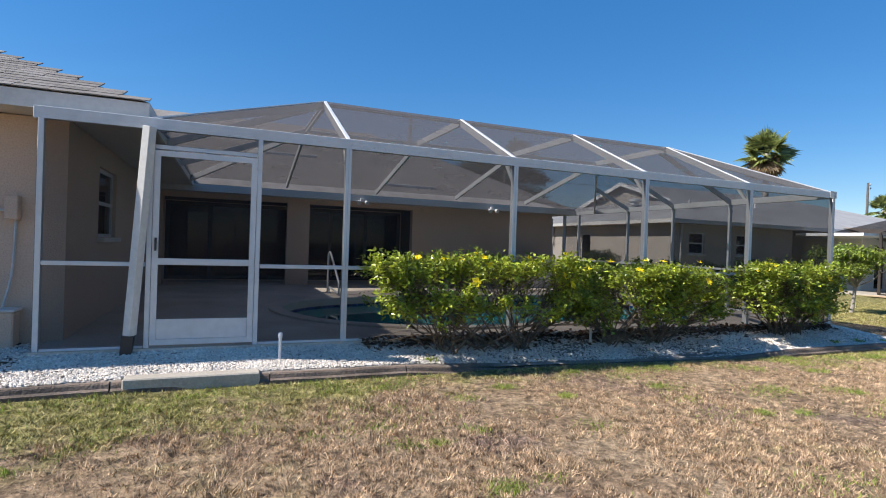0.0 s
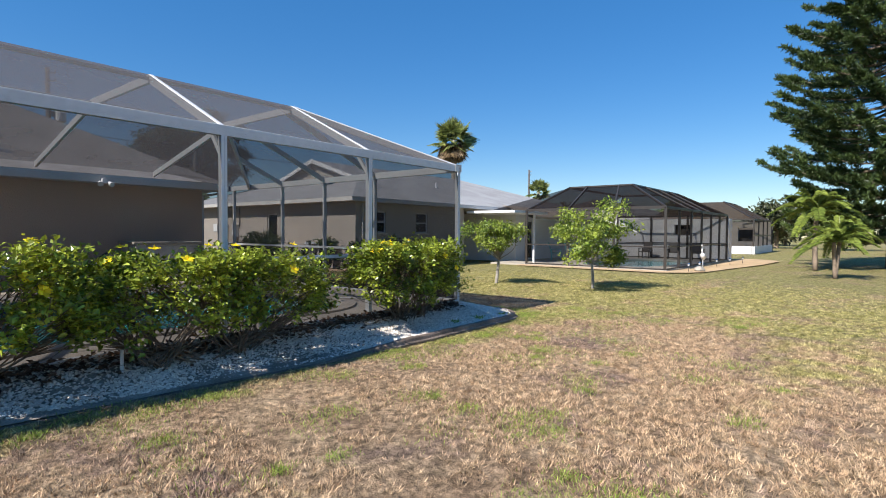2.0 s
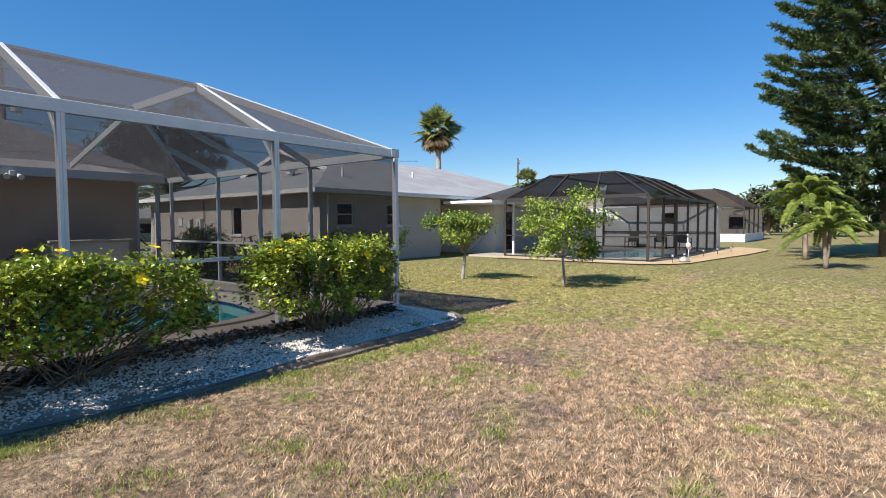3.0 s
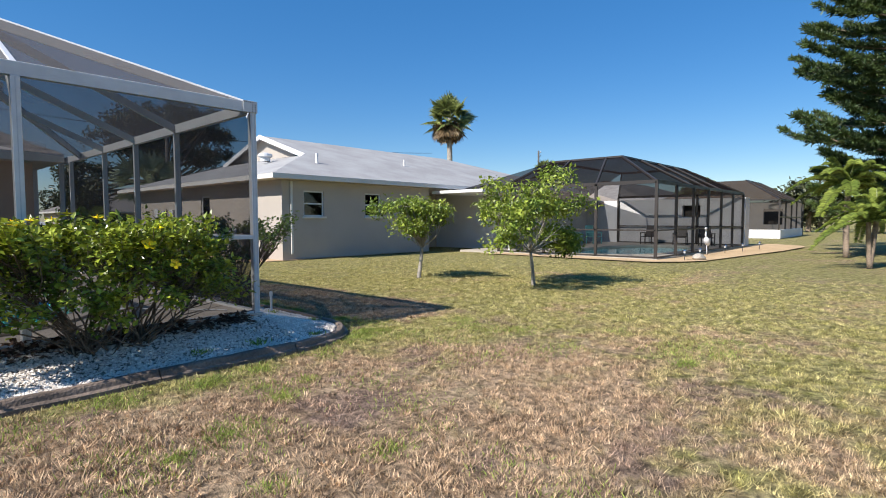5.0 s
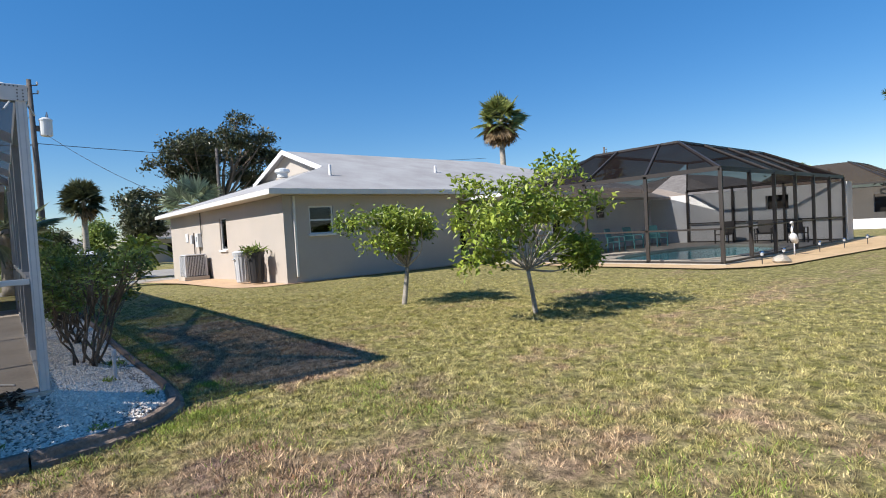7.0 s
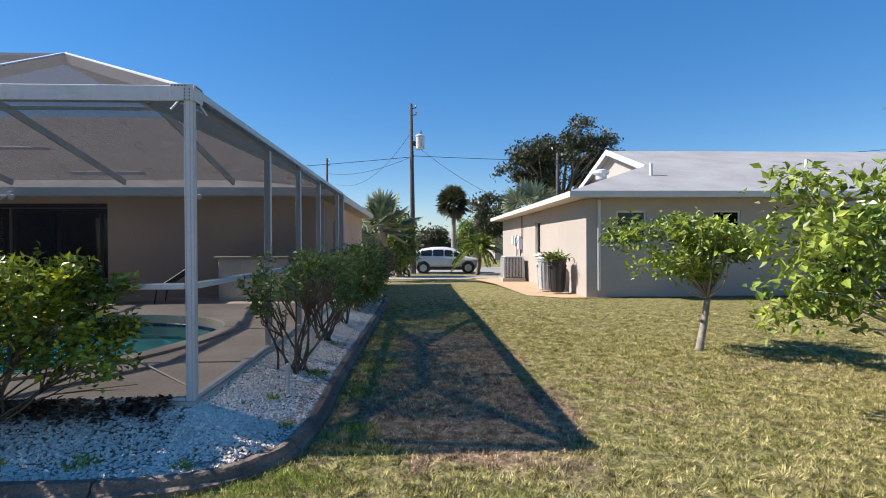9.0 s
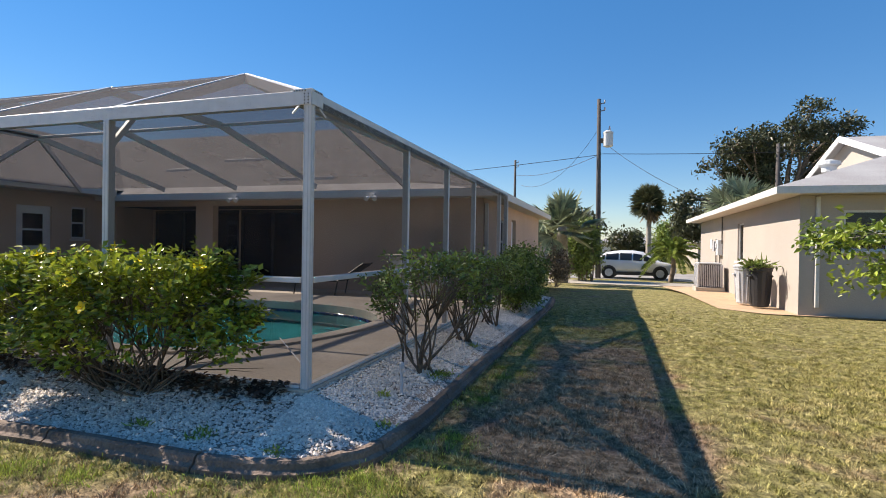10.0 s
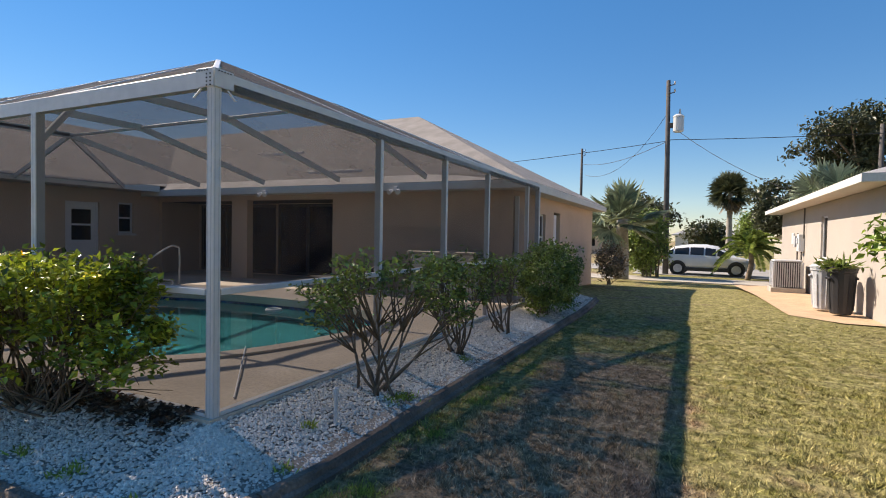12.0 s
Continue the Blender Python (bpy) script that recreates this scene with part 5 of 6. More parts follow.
# ---- neighbour's yard ----
def wheelie_bin(name, at, mat, label, turn):
    b = thing(name, (0, 0, 0), label, "bin", "bins by the wall")
    bm = bmesh.new()
    lathe(bm, [(.18, .03), (.21, .06), (.265, .92), (.285, .93), (.285, .98), (.26, .98)], 16)
    part("body", bm, mat, b, smooth=False)
    bm = bmesh.new()
    lathe(bm, [(.295, .985), (.30, 1.02), (.23, 1.07), (.07, 1.09)], 16)
    part("lid", bm, mat, b)
    for s in (-1, 1):
        part("handle", bar((s * .28, -.08, .80), (s * .28, .08, .80), .05, .05, .01), mat, b)
    bm = bmesh.new()
    for k in range(8):
        a = k * math.pi / 4
        tube(bm, [(.221 * math.cos(a), .221 * math.sin(a), .12), (.262 * math.cos(a), .262 * math.sin(a), .85)], .012, 5)
    part("rib", bm, mat, b)
    b.matrix_basis = pose(*at, 0, 0, turn)
    return b


wheelie_bin("bin", (15.95, 18.5, .02), "plastic_grey", "grey plastic wheeled bin beside the wall", 0)
wheelie_bin("bin", (16.12, 17.75, .02), "plastic_black", "black plastic round bin beside the wall", 20)


def air_conditioner():
    a = thing("air_conditioner", (16.05, 24.5, 0), "grey louvred air conditioning condenser on a pad", "air conditioner")
    x0, y0, x1, y1, z0, z1 = 15.6, 24.1, 16.4, 24.9, .08, .98
    part("base_pad", boxes((x0 - .08, y0 - .08, -.2, x1 + .08, y1 + .08, z0 - .005), bevel=.01), "concrete", a)
    part("core", boxes((x0 + .05, y0 + .05, z0, x1 - .05, y1 - .05, z1 - .06)), "plastic_black", a)
    part("top_grille", boxes((x0, y0, z1 - .06, x1, y1, z1), bevel=.02), "plastic_grey", a)
    for x, y in ((x0, y0), (x1, y0), (x0, y1), (x1, y1)):
        part("corner_post", boxes((x - .03, y - .03, z0, x + .03, y + .03, z1 - .065), bevel=.01), "plastic_grey", a)
    for i in range(12):
        u = x0 + .05 + i * .062
        part("louvre", boxes((u, y0 - .01, z0 + .02, u + .03, y0 + .03, z1 - .08)), "plastic_grey", a)
        v = y0 + .05 + i * .062
        part("louvre", boxes((x0 - .01, v, z0 + .02, x0 + .03, v + .03, z1 - .08)), "plastic_grey", a)


air_conditioner()
bm = bmesh.new()
poly(bm, [(15.1, 17.2, .012), (15.9, 16.35, .02), (23.5, 16.35, .02), (23.5, 16.495, .02), (16.595, 16.495, .02), (16.595, 27.5, -.16), (14.6, 28.5, -.2), (14.9, 22, -.02)])
bmesh.ops.triangulate(bm, faces=bm.faces[:])
whole("paver_strip", bm, "paver", "orange-tan gravelly strip along the wall", "path", kind="structure")
bm = bmesh.new()
front = lambda x: float(np.interp(x, [23.6, 24.2, 25.2, 28, 33, 37.5, 38.8, 39.6], [6.9, 6.1, 5.6, 5.3, 4.7, 4.5, 4.9, 6.0]))
for u in np.linspace(23.6, 39.4, 40):
    v = u + .4052
    poly(bm, [(u, front(u), .035), (v, front(v), .035), (v, 6.92, .035), (u, 6.92, .035)])
poly(bm, [(23.6, 6.92, .035), (24.62, 6.92, .035), (24.62, 13.5, .035), (23.7, 13.5, .035)])
whole("sandy_bed", bm, "sand", "bare sandy bed along the enclosure", "flower bed", kind="structure")


def patio_chair(mat, label):
    c = thing("patio_chair", (0, 0, 0), label, "chair", "patio chairs")
    part("seat", boxes((-.28, -.26, .38, .28, .28, .42), bevel=.01), mat, c)
    bm = boxes((-.28, .26, .42, .28, .30, 1.0), bevel=.01)
    bmesh.ops.rotate(bm, verts=bm.verts[:], cent=(0, .28, .42), matrix=Matrix.Rotation(radians(-14), 3, 'X'))
    part("backrest", bm, mat, c)
    for x in (-.3, .3):
        part("armrest", boxes((x - .03, -.26, .60, x + .03, .30, .63), bevel=.006), mat, c)
        for y in (-.24, .26):
            part("leg", boxes((x - .022, y - .022, 0, x + .022, y + .022, .60)), mat, c)
    return c


M["teal_plastic"] = material("teal_plastic", (0.12, 0.34, 0.36), .5, vary=.1, bump=.02)
first_chair = patio_chair("teal_plastic", "teal plastic patio chair on the pool deck")
first_chair.matrix_basis = pose(30.2, 13.6, .06, 0, 0, 10)
for x, y, r in ((31.8, 13.7, -8), (33.6, 13.5, -20), (28.6, 13.8, 25)):
    copy_thing(first_chair, pose(x, y, .06, 0, 0, r))
dark_chair = patio_chair("bronze_alu", "dark metal patio chair on the pool deck")
dark_chair.matrix_basis = pose(35.0, 9.5, .06, 0, 0, -80)
for x, y, r in ((35.2, 11.2, -95), (34.8, 8.2, -60)):
    copy_thing(dark_chair, pose(x, y, .06, 0, 0, r))


def egret(at):
    """Wading bird garden figure, one plain mesh."""
    bm = bmesh.new()
    x, y, z = at
    tube(bm, [(x - .05, y, z), (x - .03, y, z + .35)], .012, 5)
    tube(bm, [(x + .03, y, z), (x + .01, y, z + .35)], .012, 5)
    tube(bm, [(x + .2, y, z + .34), (x + .05, y, z + .42), (x - .1, y, z + .56), (x - .16, y, z + .66)], [.02, .10, .11, .04], 8)
    tube(bm, smooth_path([(x - .13, y, z + .62), (x - .20, y, z + .76), (x - .12, y, z + .88), (x - .17, y, z + .98)], 4), .032, 7)
    tube(bm, [(x - .14, y, z + .98), (x - .21, y, z + .99), (x - .36, y, z + .96)], [.04, .04, .006], 7)
    whole("bird_statue", bm, "white_paint", "white wading bird garden figure by the enclosure", "statue", smooth=True)


egret((28.3, 6.4, .04))


def path_light(at):
    p = thing("path_light", at, "small solar path light on a spike", "garden lamp", "solar path lights")
    x, y, z = at
    bm = bmesh.new()
    tube(bm, [(x, y, z - .05), (x, y, z + .22)], .012, 6)
    part("spike", bm, "plastic_black", p)
    bm = bmesh.new()
    lathe(bm, [(.035, z + .22), (.045, z + .30)], 10, x, y)
    part("lens", bm, "plastic_grey", p)
    bm = bmesh.new()
    lathe(bm, [(.065, z + .30), (.06, z + .315), (.02, z + .34)], 10, x, y)
    part("cap", bm, "chrome", p)


for at in ((25.1, 6.2, .035), (26.4, 6.1, .035), (29.6, 6.1, .035), (31.5, 5.9, .035), (33.6, 5.7, .035)):
    path_light(at)
bm = bmesh.new()
bmesh.ops.create_icosphere(bm, subdivisions=2, radius=.3)
for v in bm.verts:
    v.co *= 1 + .25 * noise.noise(v.co * 3)
    v.co = Vector((v.co.x + 25.6, v.co.y * .7 + 5.9, max(v.co.z * .55, -.05) + .09))
whole("garden_rock", bm, "concrete", "grey garden rock on the sandy bed", "rock")


M["brown_screen"] = screen_material("far_roof_screen", 0.8, (0.085, 0.062, 0.05))


def far_cage_house():
    h = thing("far_house", (58, 14, 0), "distant bungalow with a brown roof and screened pool enclosure", "house")
    part("wall", wall_boxes('x', 17.0, 17.3, 50, 72, 0, 2.7, ((53, 55, 0.6, 2.2), (58, 61, .1, 2.2))), "white_paint", h)
    part("wall", wall_boxes('y', 50, 50.3, 17.3, 29.0, 0, 2.7), "white_paint", h)
    hip_roof(h, 49, 73, 16.3, 30, 2.8, .34, "shingle", 'x')
    eaves(h, 49, 73, 16.3, 30, 2.8)
    part("low_wall", boxes((50, 7.6, 0, 59.5, 7.8, .62), (49.9, 7.8, 0, 50.1, 16, .62)), "white_paint", h)
    P = lambda nm, a, b: part(nm, bar(a, b, .07, .1, 0), "bronze_alu", h)
    for x in (50, 52.4, 54.8, 57.1, 59.5):
        P("post", (x, 7.7, .62), (x, 7.7, 2.75))
        P("rafter", (x, 7.7, 2.75), (min(max(x, 52.2), 57.3), 10.3, 4.3))
    P("eave_beam", (50, 7.7, 2.75), (59.5, 7.7, 2.75))
    P("eave_beam", (50, 7.7, 2.75), (50, 16, 2.75))
    P("eave_beam", (59.5, 7.7, 2.75), (59.5, 16, 2.75))
    P("rail", (50, 7.7, 1.5), (59.5, 7.7, 1.5))
    for y in (10.4, 13.2):
        P("post", (50, y, .62), (50, y, 2.75))
    part("wall", wall_boxes('y', 59.3, 59.6, 7.7, 17.0, 0, 2.75, ((9.0, 10.4, .9, 2.2), (12.5, 15.0, .1, 2.2))), "cream", h)
    # Added backing behind the far wall's openings, interior shade painted on.
    part("wall", boxes((60.4, 7.7, 0, 60.6, 17.0, 2.6)), "room_shade", h)
    P("ridge", (52.2, 10.3, 4.3), (57.3, 10.3, 4.3))
    for pts in ([(50, 7.7, .6), (50, 16.2, .6), (50, 16.2, 2.75), (50, 7.7, 2.75)], [(50, 7.7, .6), (59.5, 7.7, .6), (59.5, 7.7, 2.75), (50, 7.7, 2.75)], [(50, 7.7, 2.75), (59.5, 7.7, 2.75), (57.3, 10.3, 4.3), (52.2, 10.3, 4.3)], [(50, 7.7, 2.75), (50, 16, 2.75), (52.2, 14, 4.3), (52.2, 10.3, 4.3)], [(59.5, 7.7, 2.75), (59.5, 16, 2.75), (57.3, 14, 4.3), (57.3, 10.3, 4.3)], [(52.2, 10.3, 4.3), (57.3, 10.3, 4.3), (57.3, 14, 4.3), (52.2, 14, 4.3)]):
        sheet("screen", pts, "brown_screen" if pts[0][2] > 1 else "dark_screen", h)


far_cage_house()

# ---- street side ----
whole("road", boxes((-120, 39.5, -.5, 160, 46.0, -.405)), "asphalt", "pale worn asphalt street", "road", kind="structure")
whole("driveway", boxes((5.5, 31.0, -.5, 19.0, 34.0, -.40)), "concrete", "pale concrete drive between the houses", "driveway", kind="structure")
whole("parking_strip", boxes((10.0, 36.0, -.55, 19.5, 39.4, -.40)), "asphalt", "pale paved verge where the car is parked", "pavement", kind="structure")


def parked_car(at):
    c = thing("parked_car", (0, 0, 0), "white compact crossover parked at the kerb", "car")
    # stations along the length: x, sill, belt, roof, half width at belt, half width at roof
    st = [(-2.15, .45, .78, .80, .72, .62), (-2.10, .34, .95, 1.02, .84, .66), (-1.92, .28, 1.02, 1.22, .89, .62), (-1.55, .26, 1.02, 1.48, .92, .62), (-.8, .25, 1.0, 1.60, .92, .64), (-.1, .25, .98, 1.61, .92, .65), (.45, .25, .96, 1.52, .92, .64), (1.0, .25, .95, 1.20, .91, .66), (1.35, .26, .94, .99, .90, .68), (1.75, .28, .88, .92, .86, .64), (2.08, .34, .76, .80, .76, .58), (2.18, .45, .62, .64, .62, .48)]
    bm = bmesh.new()
    rings = []
    for x, s, b, r, w, wr in st:
        rings.append([bm.verts.new(v) for v in ((x, -w * .9, s), (x, -w, (s + b) / 2), (x, -w * .97, b), (x, -wr, r - .05 * (r - b)), (x, -wr * .5, r), (x, wr * .5, r), (x, wr, r - .05 * (r - b)), (x, w * .97, b), (x, w, (s + b) / 2), (x, w * .9, s))])
    for u, v in zip(rings, rings[1:]):
        for k in range(9):
            bm.faces.new((u[k], v[k], v[k + 1], u[k + 1]))
        bm.faces.new((u[9], v[9], v[0], u[0]))
    bm.faces.new(rings[0])
    bm.faces.new(rings[-1][::-1])
    part("body", bm, "car_paint", c, smooth=True)

    def side_glass(i, j, s, inset=.0):
        a, b = st[i], st[j]
        p = []
        for q, f in ((a, .10), (b, .10), (b, .74), (a, .74)):
            x, _, be, r, w, wr = q
            p.append((x + (inset if q is a else -inset), s * ((w * .97) * (1 - f) + wr * f + .012), be + (r - be) * f))
        bm = bmesh.new()
        poly(bm, p)
        part("side_window", bm, "glass_dark", c)
    for s in (-1, 1):
        for i, j in ((2, 3), (3, 4), (4, 5), (5, 6), (6, 7)):
            side_glass(i, j, s, .035)
    for i, j, nm in ((7, 6, "windscreen"), (1, 2, "rear_window")):
        a, b = st[i], st[j]
        bm = bmesh.new()
        off = .015 if nm == "windscreen" else -.015
        poly(bm, [(a[0] + off, -a[5] * .9, a[3] + .012), (a[0] + off, a[5] * .9, a[3] + .012), (b[0] + off, b[5] * .85, b[3] + .005), (b[0] + off, -b[5] * .85, b[3] + .005)])
        part(nm, bm, "glass_dark", c)
    for x in (-1.35, 1.35):
        for s in (-1, 1):
            wh = attach(new("wheel", bpy.data.meshes.new("wheel")), c)
            bm = bmesh.new()
            tube(bm, [(x, s * .70, .34), (x, s * .74, .34), (x, s * .90, .34), (x, s * .94, .34)], [.31, .34, .34, .31], 20)
            bm.to_mesh(wh.data)
            bm.free()
            wh.data.materials.append(M["rubber"])
            bm = bmesh.new()
            tube(bm, [(x, s * .935, .34), (x, s * .95, .34)], [.23, .20], 14)
            part("rim", bm, "plastic_grey", wh)
    for s in (-1, 1):
        part("headlight", boxes((2.02, s * .60 - .12, .68, 2.13, s * .60 + .12, .78), bevel=.02), "chrome", c)
        part("tail_light", boxes((-2.16, s * .68 - .1, .78, -2.06, s * .68 + .1, .92), bevel=.02), "red_lens", c)
        part("door_mirror", boxes((.72, s * .97 - .07, .98, .86, s * .97 + .07, 1.12), bevel=.03), "car_paint", c)
        part("sill_trim", boxes((-.98, s * .90 - .04, .22, .98, s * .90 + .04, .40), bevel=.01), "plastic_black", c)
        for x in (-1.35, 1.35):
            bm = bmesh.new()
            tube(bm, [(x, s * .895, .36), (x, s * .928, .36)], .40, 20)
            part("wheel_arch", bm, "plastic_black", c)
    c.matrix_basis = at
    return c


M["glass_dark"] = material("tinted_glass", (0.02, 0.022, 0.025), .06, vary=.1, bump=0)
M["red_lens"] = material("red_lens", (0.45, 0.02, 0.02), .2, vary=.1, bump=0)
parked_car(pose(13.9, 37.4, -.40, 0, 0, -4) @ Matrix.Scale(1.08, 4))


def utility_pole(name, foot, top, label, transformer):
    p = thing(name, foot, label, "utility pole")
    f, t = Vector(foot), Vector(top)
    bm = bmesh.new()
    tube(bm, [f - Vector((0, 0, .3)), f.lerp(t, .5), t], [.17, .145, .11], 12)
    part("shaft", bm, "pole_wood", p, smooth=True)
    q = f.lerp(t, .985)
    for k in (.97, .93):
        w = f.lerp(t, k)
        part("bracket", bar((w.x, w.y - .1, w.z), (w.x + .35, w.y - .1, w.z + .05), .05, .05), "pole_wood", p)
        bm = bmesh.new()
        lathe(bm, [(.03, w.z + .05), (.06, w.z + .10), (.04, w.z + .14), (.06, w.z + .18), (.03, w.z + .24)], 8, w.x + .34, w.y - .1)
        part("insulator", bm, "plastic_grey", p)
    if transformer:
        w = f.lerp(t, .74)
        bm = bmesh.new()
        lathe(bm, [(.20, w.z - .1), (.29, w.z - .05), (.29, w.z + .72), (.31, w.z + .74), (.31, w.z + .80), (.18, w.z + .90)], 16, w.x + .55, w.y - .05)
        part("transformer", bm, "plastic_light", p, "pale grey can transformer")
        part("mount", bar((w.x + .1, w.y - .05, w.z + .3), (w.x + .3, w.y - .05, w.z + .3), .08, .3), "pole_wood", p)
        bm = bmesh.new()
        lathe(bm, [(.05, w.z + .88), (.07, w.z + .98), (.05, w.z + 1.08), (.03, w.z + 1.2)], 8, w.x + .62, w.y - .05)
        part("bushing", bm, "plastic_grey", p)


utility_pole("utility_pole", (11.74, 36.6, -.45), (11.62, 36.6, 10.65), "weathered wooden utility pole with a transformer", True)
utility_pole("utility_pole", (2.3, 60, -.45), (2.3, 60, 10.9), "distant wooden utility pole", False)
utility_pole("utility_pole", (23.0, 43, -.45), (23.0, 43, 8.6), "distant wooden utility pole behind the oak", False)
utility_pole("utility_pole", (66, 37, -.2), (66, 37, 10.2), "distant slim pole behind the neighbour roof", False)


def wire(a, b, sag, r=0.018):
    pts = [Vector(a).lerp(Vector(b), k / 14) - Vector((0, 0, sag * 4 * (k / 14) * (1 - k / 14))) for k in range(15)]
    bm = bmesh.new()
    tube(bm, pts, r, 5)
    whole("overhead_wire", bm, "cable", "black overhead cable strung between poles", "cable", "overhead wires")


wire((11.8, 36.5, 7.25), (2.3, 60, 9.3), .55)
wire((11.8, 36.5, 7.20), (-24, 40, 6.2), .5)
wire((11.8, 36.5, 7.25), (48, 39, 8.4), .6)
wire((12.0, 36.5, 7.9), (17.5, 29.9, 3.4), .35, .013)
wire((11.7, 36.5, 8.9), (5.5, 45, 6.4), 1.3, .012)


def street_house(at, w, d, wall, roof, label):
    x, y = at
    h = thing("street_house", (x, y, -.45), label, "house")
    part("wall", wall_boxes('x', y, y + .2, x - w / 2, x + w / 2, -.45, 2.2, ((x - w * .3, x - w * .1, .6, 1.7), (x + w * .15, x + w * .35, .6, 1.7))), wall, h)
    # Added backing; its dark colour serves as shade behind the windows.
    part("inner_wall", boxes((x - w / 2, y + 1.5, -.45, x + w / 2, y + 1.7, 2.2)), "room_shade", h)
    part("wall_end", boxes((x - w / 2, y + .2, -.45, x - w / 2 + .2, y + d, 2.2), (x + w / 2 - .2, y + .2, -.45, x + w / 2, y + d, 2.2)), wall, h)
    hip_roof(h, x - w / 2 - .5, x + w / 2 + .5, y - .5, y + d + .5, 2.35, .42, roof, 'x')
    eaves(h, x - w / 2 - .5, x + w / 2 + .5, y - .5, y + d + .5, 2.35)


street_house((15.0, 92), 9, 8, "white_paint", "grey_roof", "white bungalow across the street")
street_house((28, 66), 13, 9, "cream", "shingle", "cream bungalow across the street")
street_house((-2, 70), 12, 9, "stucco", "shingle", "tan bungalow across the street")

# ---- pool deck furniture and fixtures ----
def pool_rail():
    bm = bmesh.new()
    r = thing("pool_handrail", (1.85, 12.4, SLAB), "bent white steel pool handrail beside the steps", "handrail")
    tube(bm, smooth_path([(1.85, 12.6, SLAB), (1.85, 12.6, 1.10), (1.85, 12.52, 1.2), (1.85, 12.3, 1.2), (1.85, 11.45, .72), (1.85, 11.25, .6), (1.85, 11.25, .42), (1.85, 11.4, .38), (1.85, 12.3, .42), (1.85, 12.42, .36), (1.85, 12.42, SLAB)], 5), .022, 8)
    part("rail", bm, "white_alu", r, smooth=True)
    for y in (12.6, 12.42):
        bm = bmesh.new()
        lathe(bm, [(.05, SLAB + .002), (.05, SLAB + .015), (.025, SLAB + .03)], 12, 1.85, y)
        part("flange", bm, "chrome", r)


pool_rail()
k = thing("patio_counter", (8.3, 14.4, SLAB), "low pale block counter with a light top against the house", "counter")
part("base", boxes((7.56, 14.0, SLAB, 9.06, 14.85, 1.185), bevel=.01), "trim", k)
part("top", boxes((7.49, 13.92, 1.187, 9.12, 14.89, 1.25), bevel=.012), "concrete", k)
for i in range(3):
    part("panel", boxes((7.62 + i * .485, 13.985, SLAB + .08, 8.05 + i * .485, 13.998, 1.12), bevel=.004), "trim", k)


def sun_lounger(m):
    s = thing("sun_lounger", (0, 0, 0), "dark sling sun lounger with a raised back on the deck", "lounger")
    part("seat", bar((-.95, 0, .33), (.25, 0, .33), .56, .03), "plastic_black", s)
    part("backrest", bar((.25, 0, .34), (.85, 0, .74), .56, .03), "plastic_black", s)
    for y in (-.3, .3):
        bm = bmesh.new()
        tube(bm, [(-1.0, y, .33), (.25, y, .33), (.88, y, .76)], .018, 6)
        part("side_rail", bm, "bronze_alu", s)
        for x in (-.8, .25):
            bm = bmesh.new()
            tube(bm, [(x, y, .33), (x - .06, y, 0)], .016, 6)
            part("leg", bm, "bronze_alu", s)
    s.matrix_basis = m
    return s


sun_lounger(pose(6.2, 13.8, SLAB, 0, 0, 5))


def riser(at, mat="white_paint", colour="white"):
    x, y, z = at
    r = thing("sprinkler_riser", at, colour + " plastic sprinkler riser in the gravel", "sprinkler", "sprinkler risers")
    bm = bmesh.new()
    tube(bm, [(x, y, z - .05), (x, y, z + .24)], .017, 8)
    part("pipe", bm, mat, r)
    bm = bmesh.new()
    lathe(bm, [(.024, z + .24), (.024, z + .29), (.012, z + .30)], 8, x, y)
    part("head", bm, mat, r)


for at in ((0.2, 6.05, .16), (4.45, 6.12, .17)):
    riser(at)
riser((10.72, 7.1, .10), "plastic_grey", "grey")


def corner_fittings():
    c = thing("corner_bracket", (XR, YF, ZE - .15), "white bolted corner bracket on the enclosure's corner post", "bracket")
    part("plate", boxes((XR - .13, YF - .050, ZE - .06, XR + .046, YF - .044, ZE + .07), bevel=.002), "white_alu", c)
    part("plate", boxes((XR + .044, YF - .04, ZE - .06, XR + .050, YF + .13, ZE + .07), bevel=.002), "white_alu", c)
    for i in range(5):
        part("bolt", boxes((XR - .12 + i * .026, YF - .056, ZE + .05, XR - .111 + i * .026, YF - .0505, ZE + .059)), "plastic_black", c)
        part("bolt", boxes((XR + .0505, YF - .01 + i * .026, ZE + .05, XR + .056, YF - .001 + i * .026, ZE + .059)), "plastic_black", c)
    for i in range(4):
        for x in (-.022, .014):
            part("bolt", boxes((XR + x, YF - .056, ZE + .022 - i * .026, XR + x + .009, YF - .0505, ZE + .031 - i * .026)), "plastic_black", c)
    for a, b in (((XR - .07, YF - .05, ZE - .07), (XR - .11, YF - .08, ZE - .14)), ((XR + .05, YF + .07, ZE - .07), (XR + .09, YF + .11, ZE - .14))):
        bm = bmesh.new()
        tube(bm, [a, b], .008, 6)
        part("hook", bm, "white_alu", c)


corner_fittings()


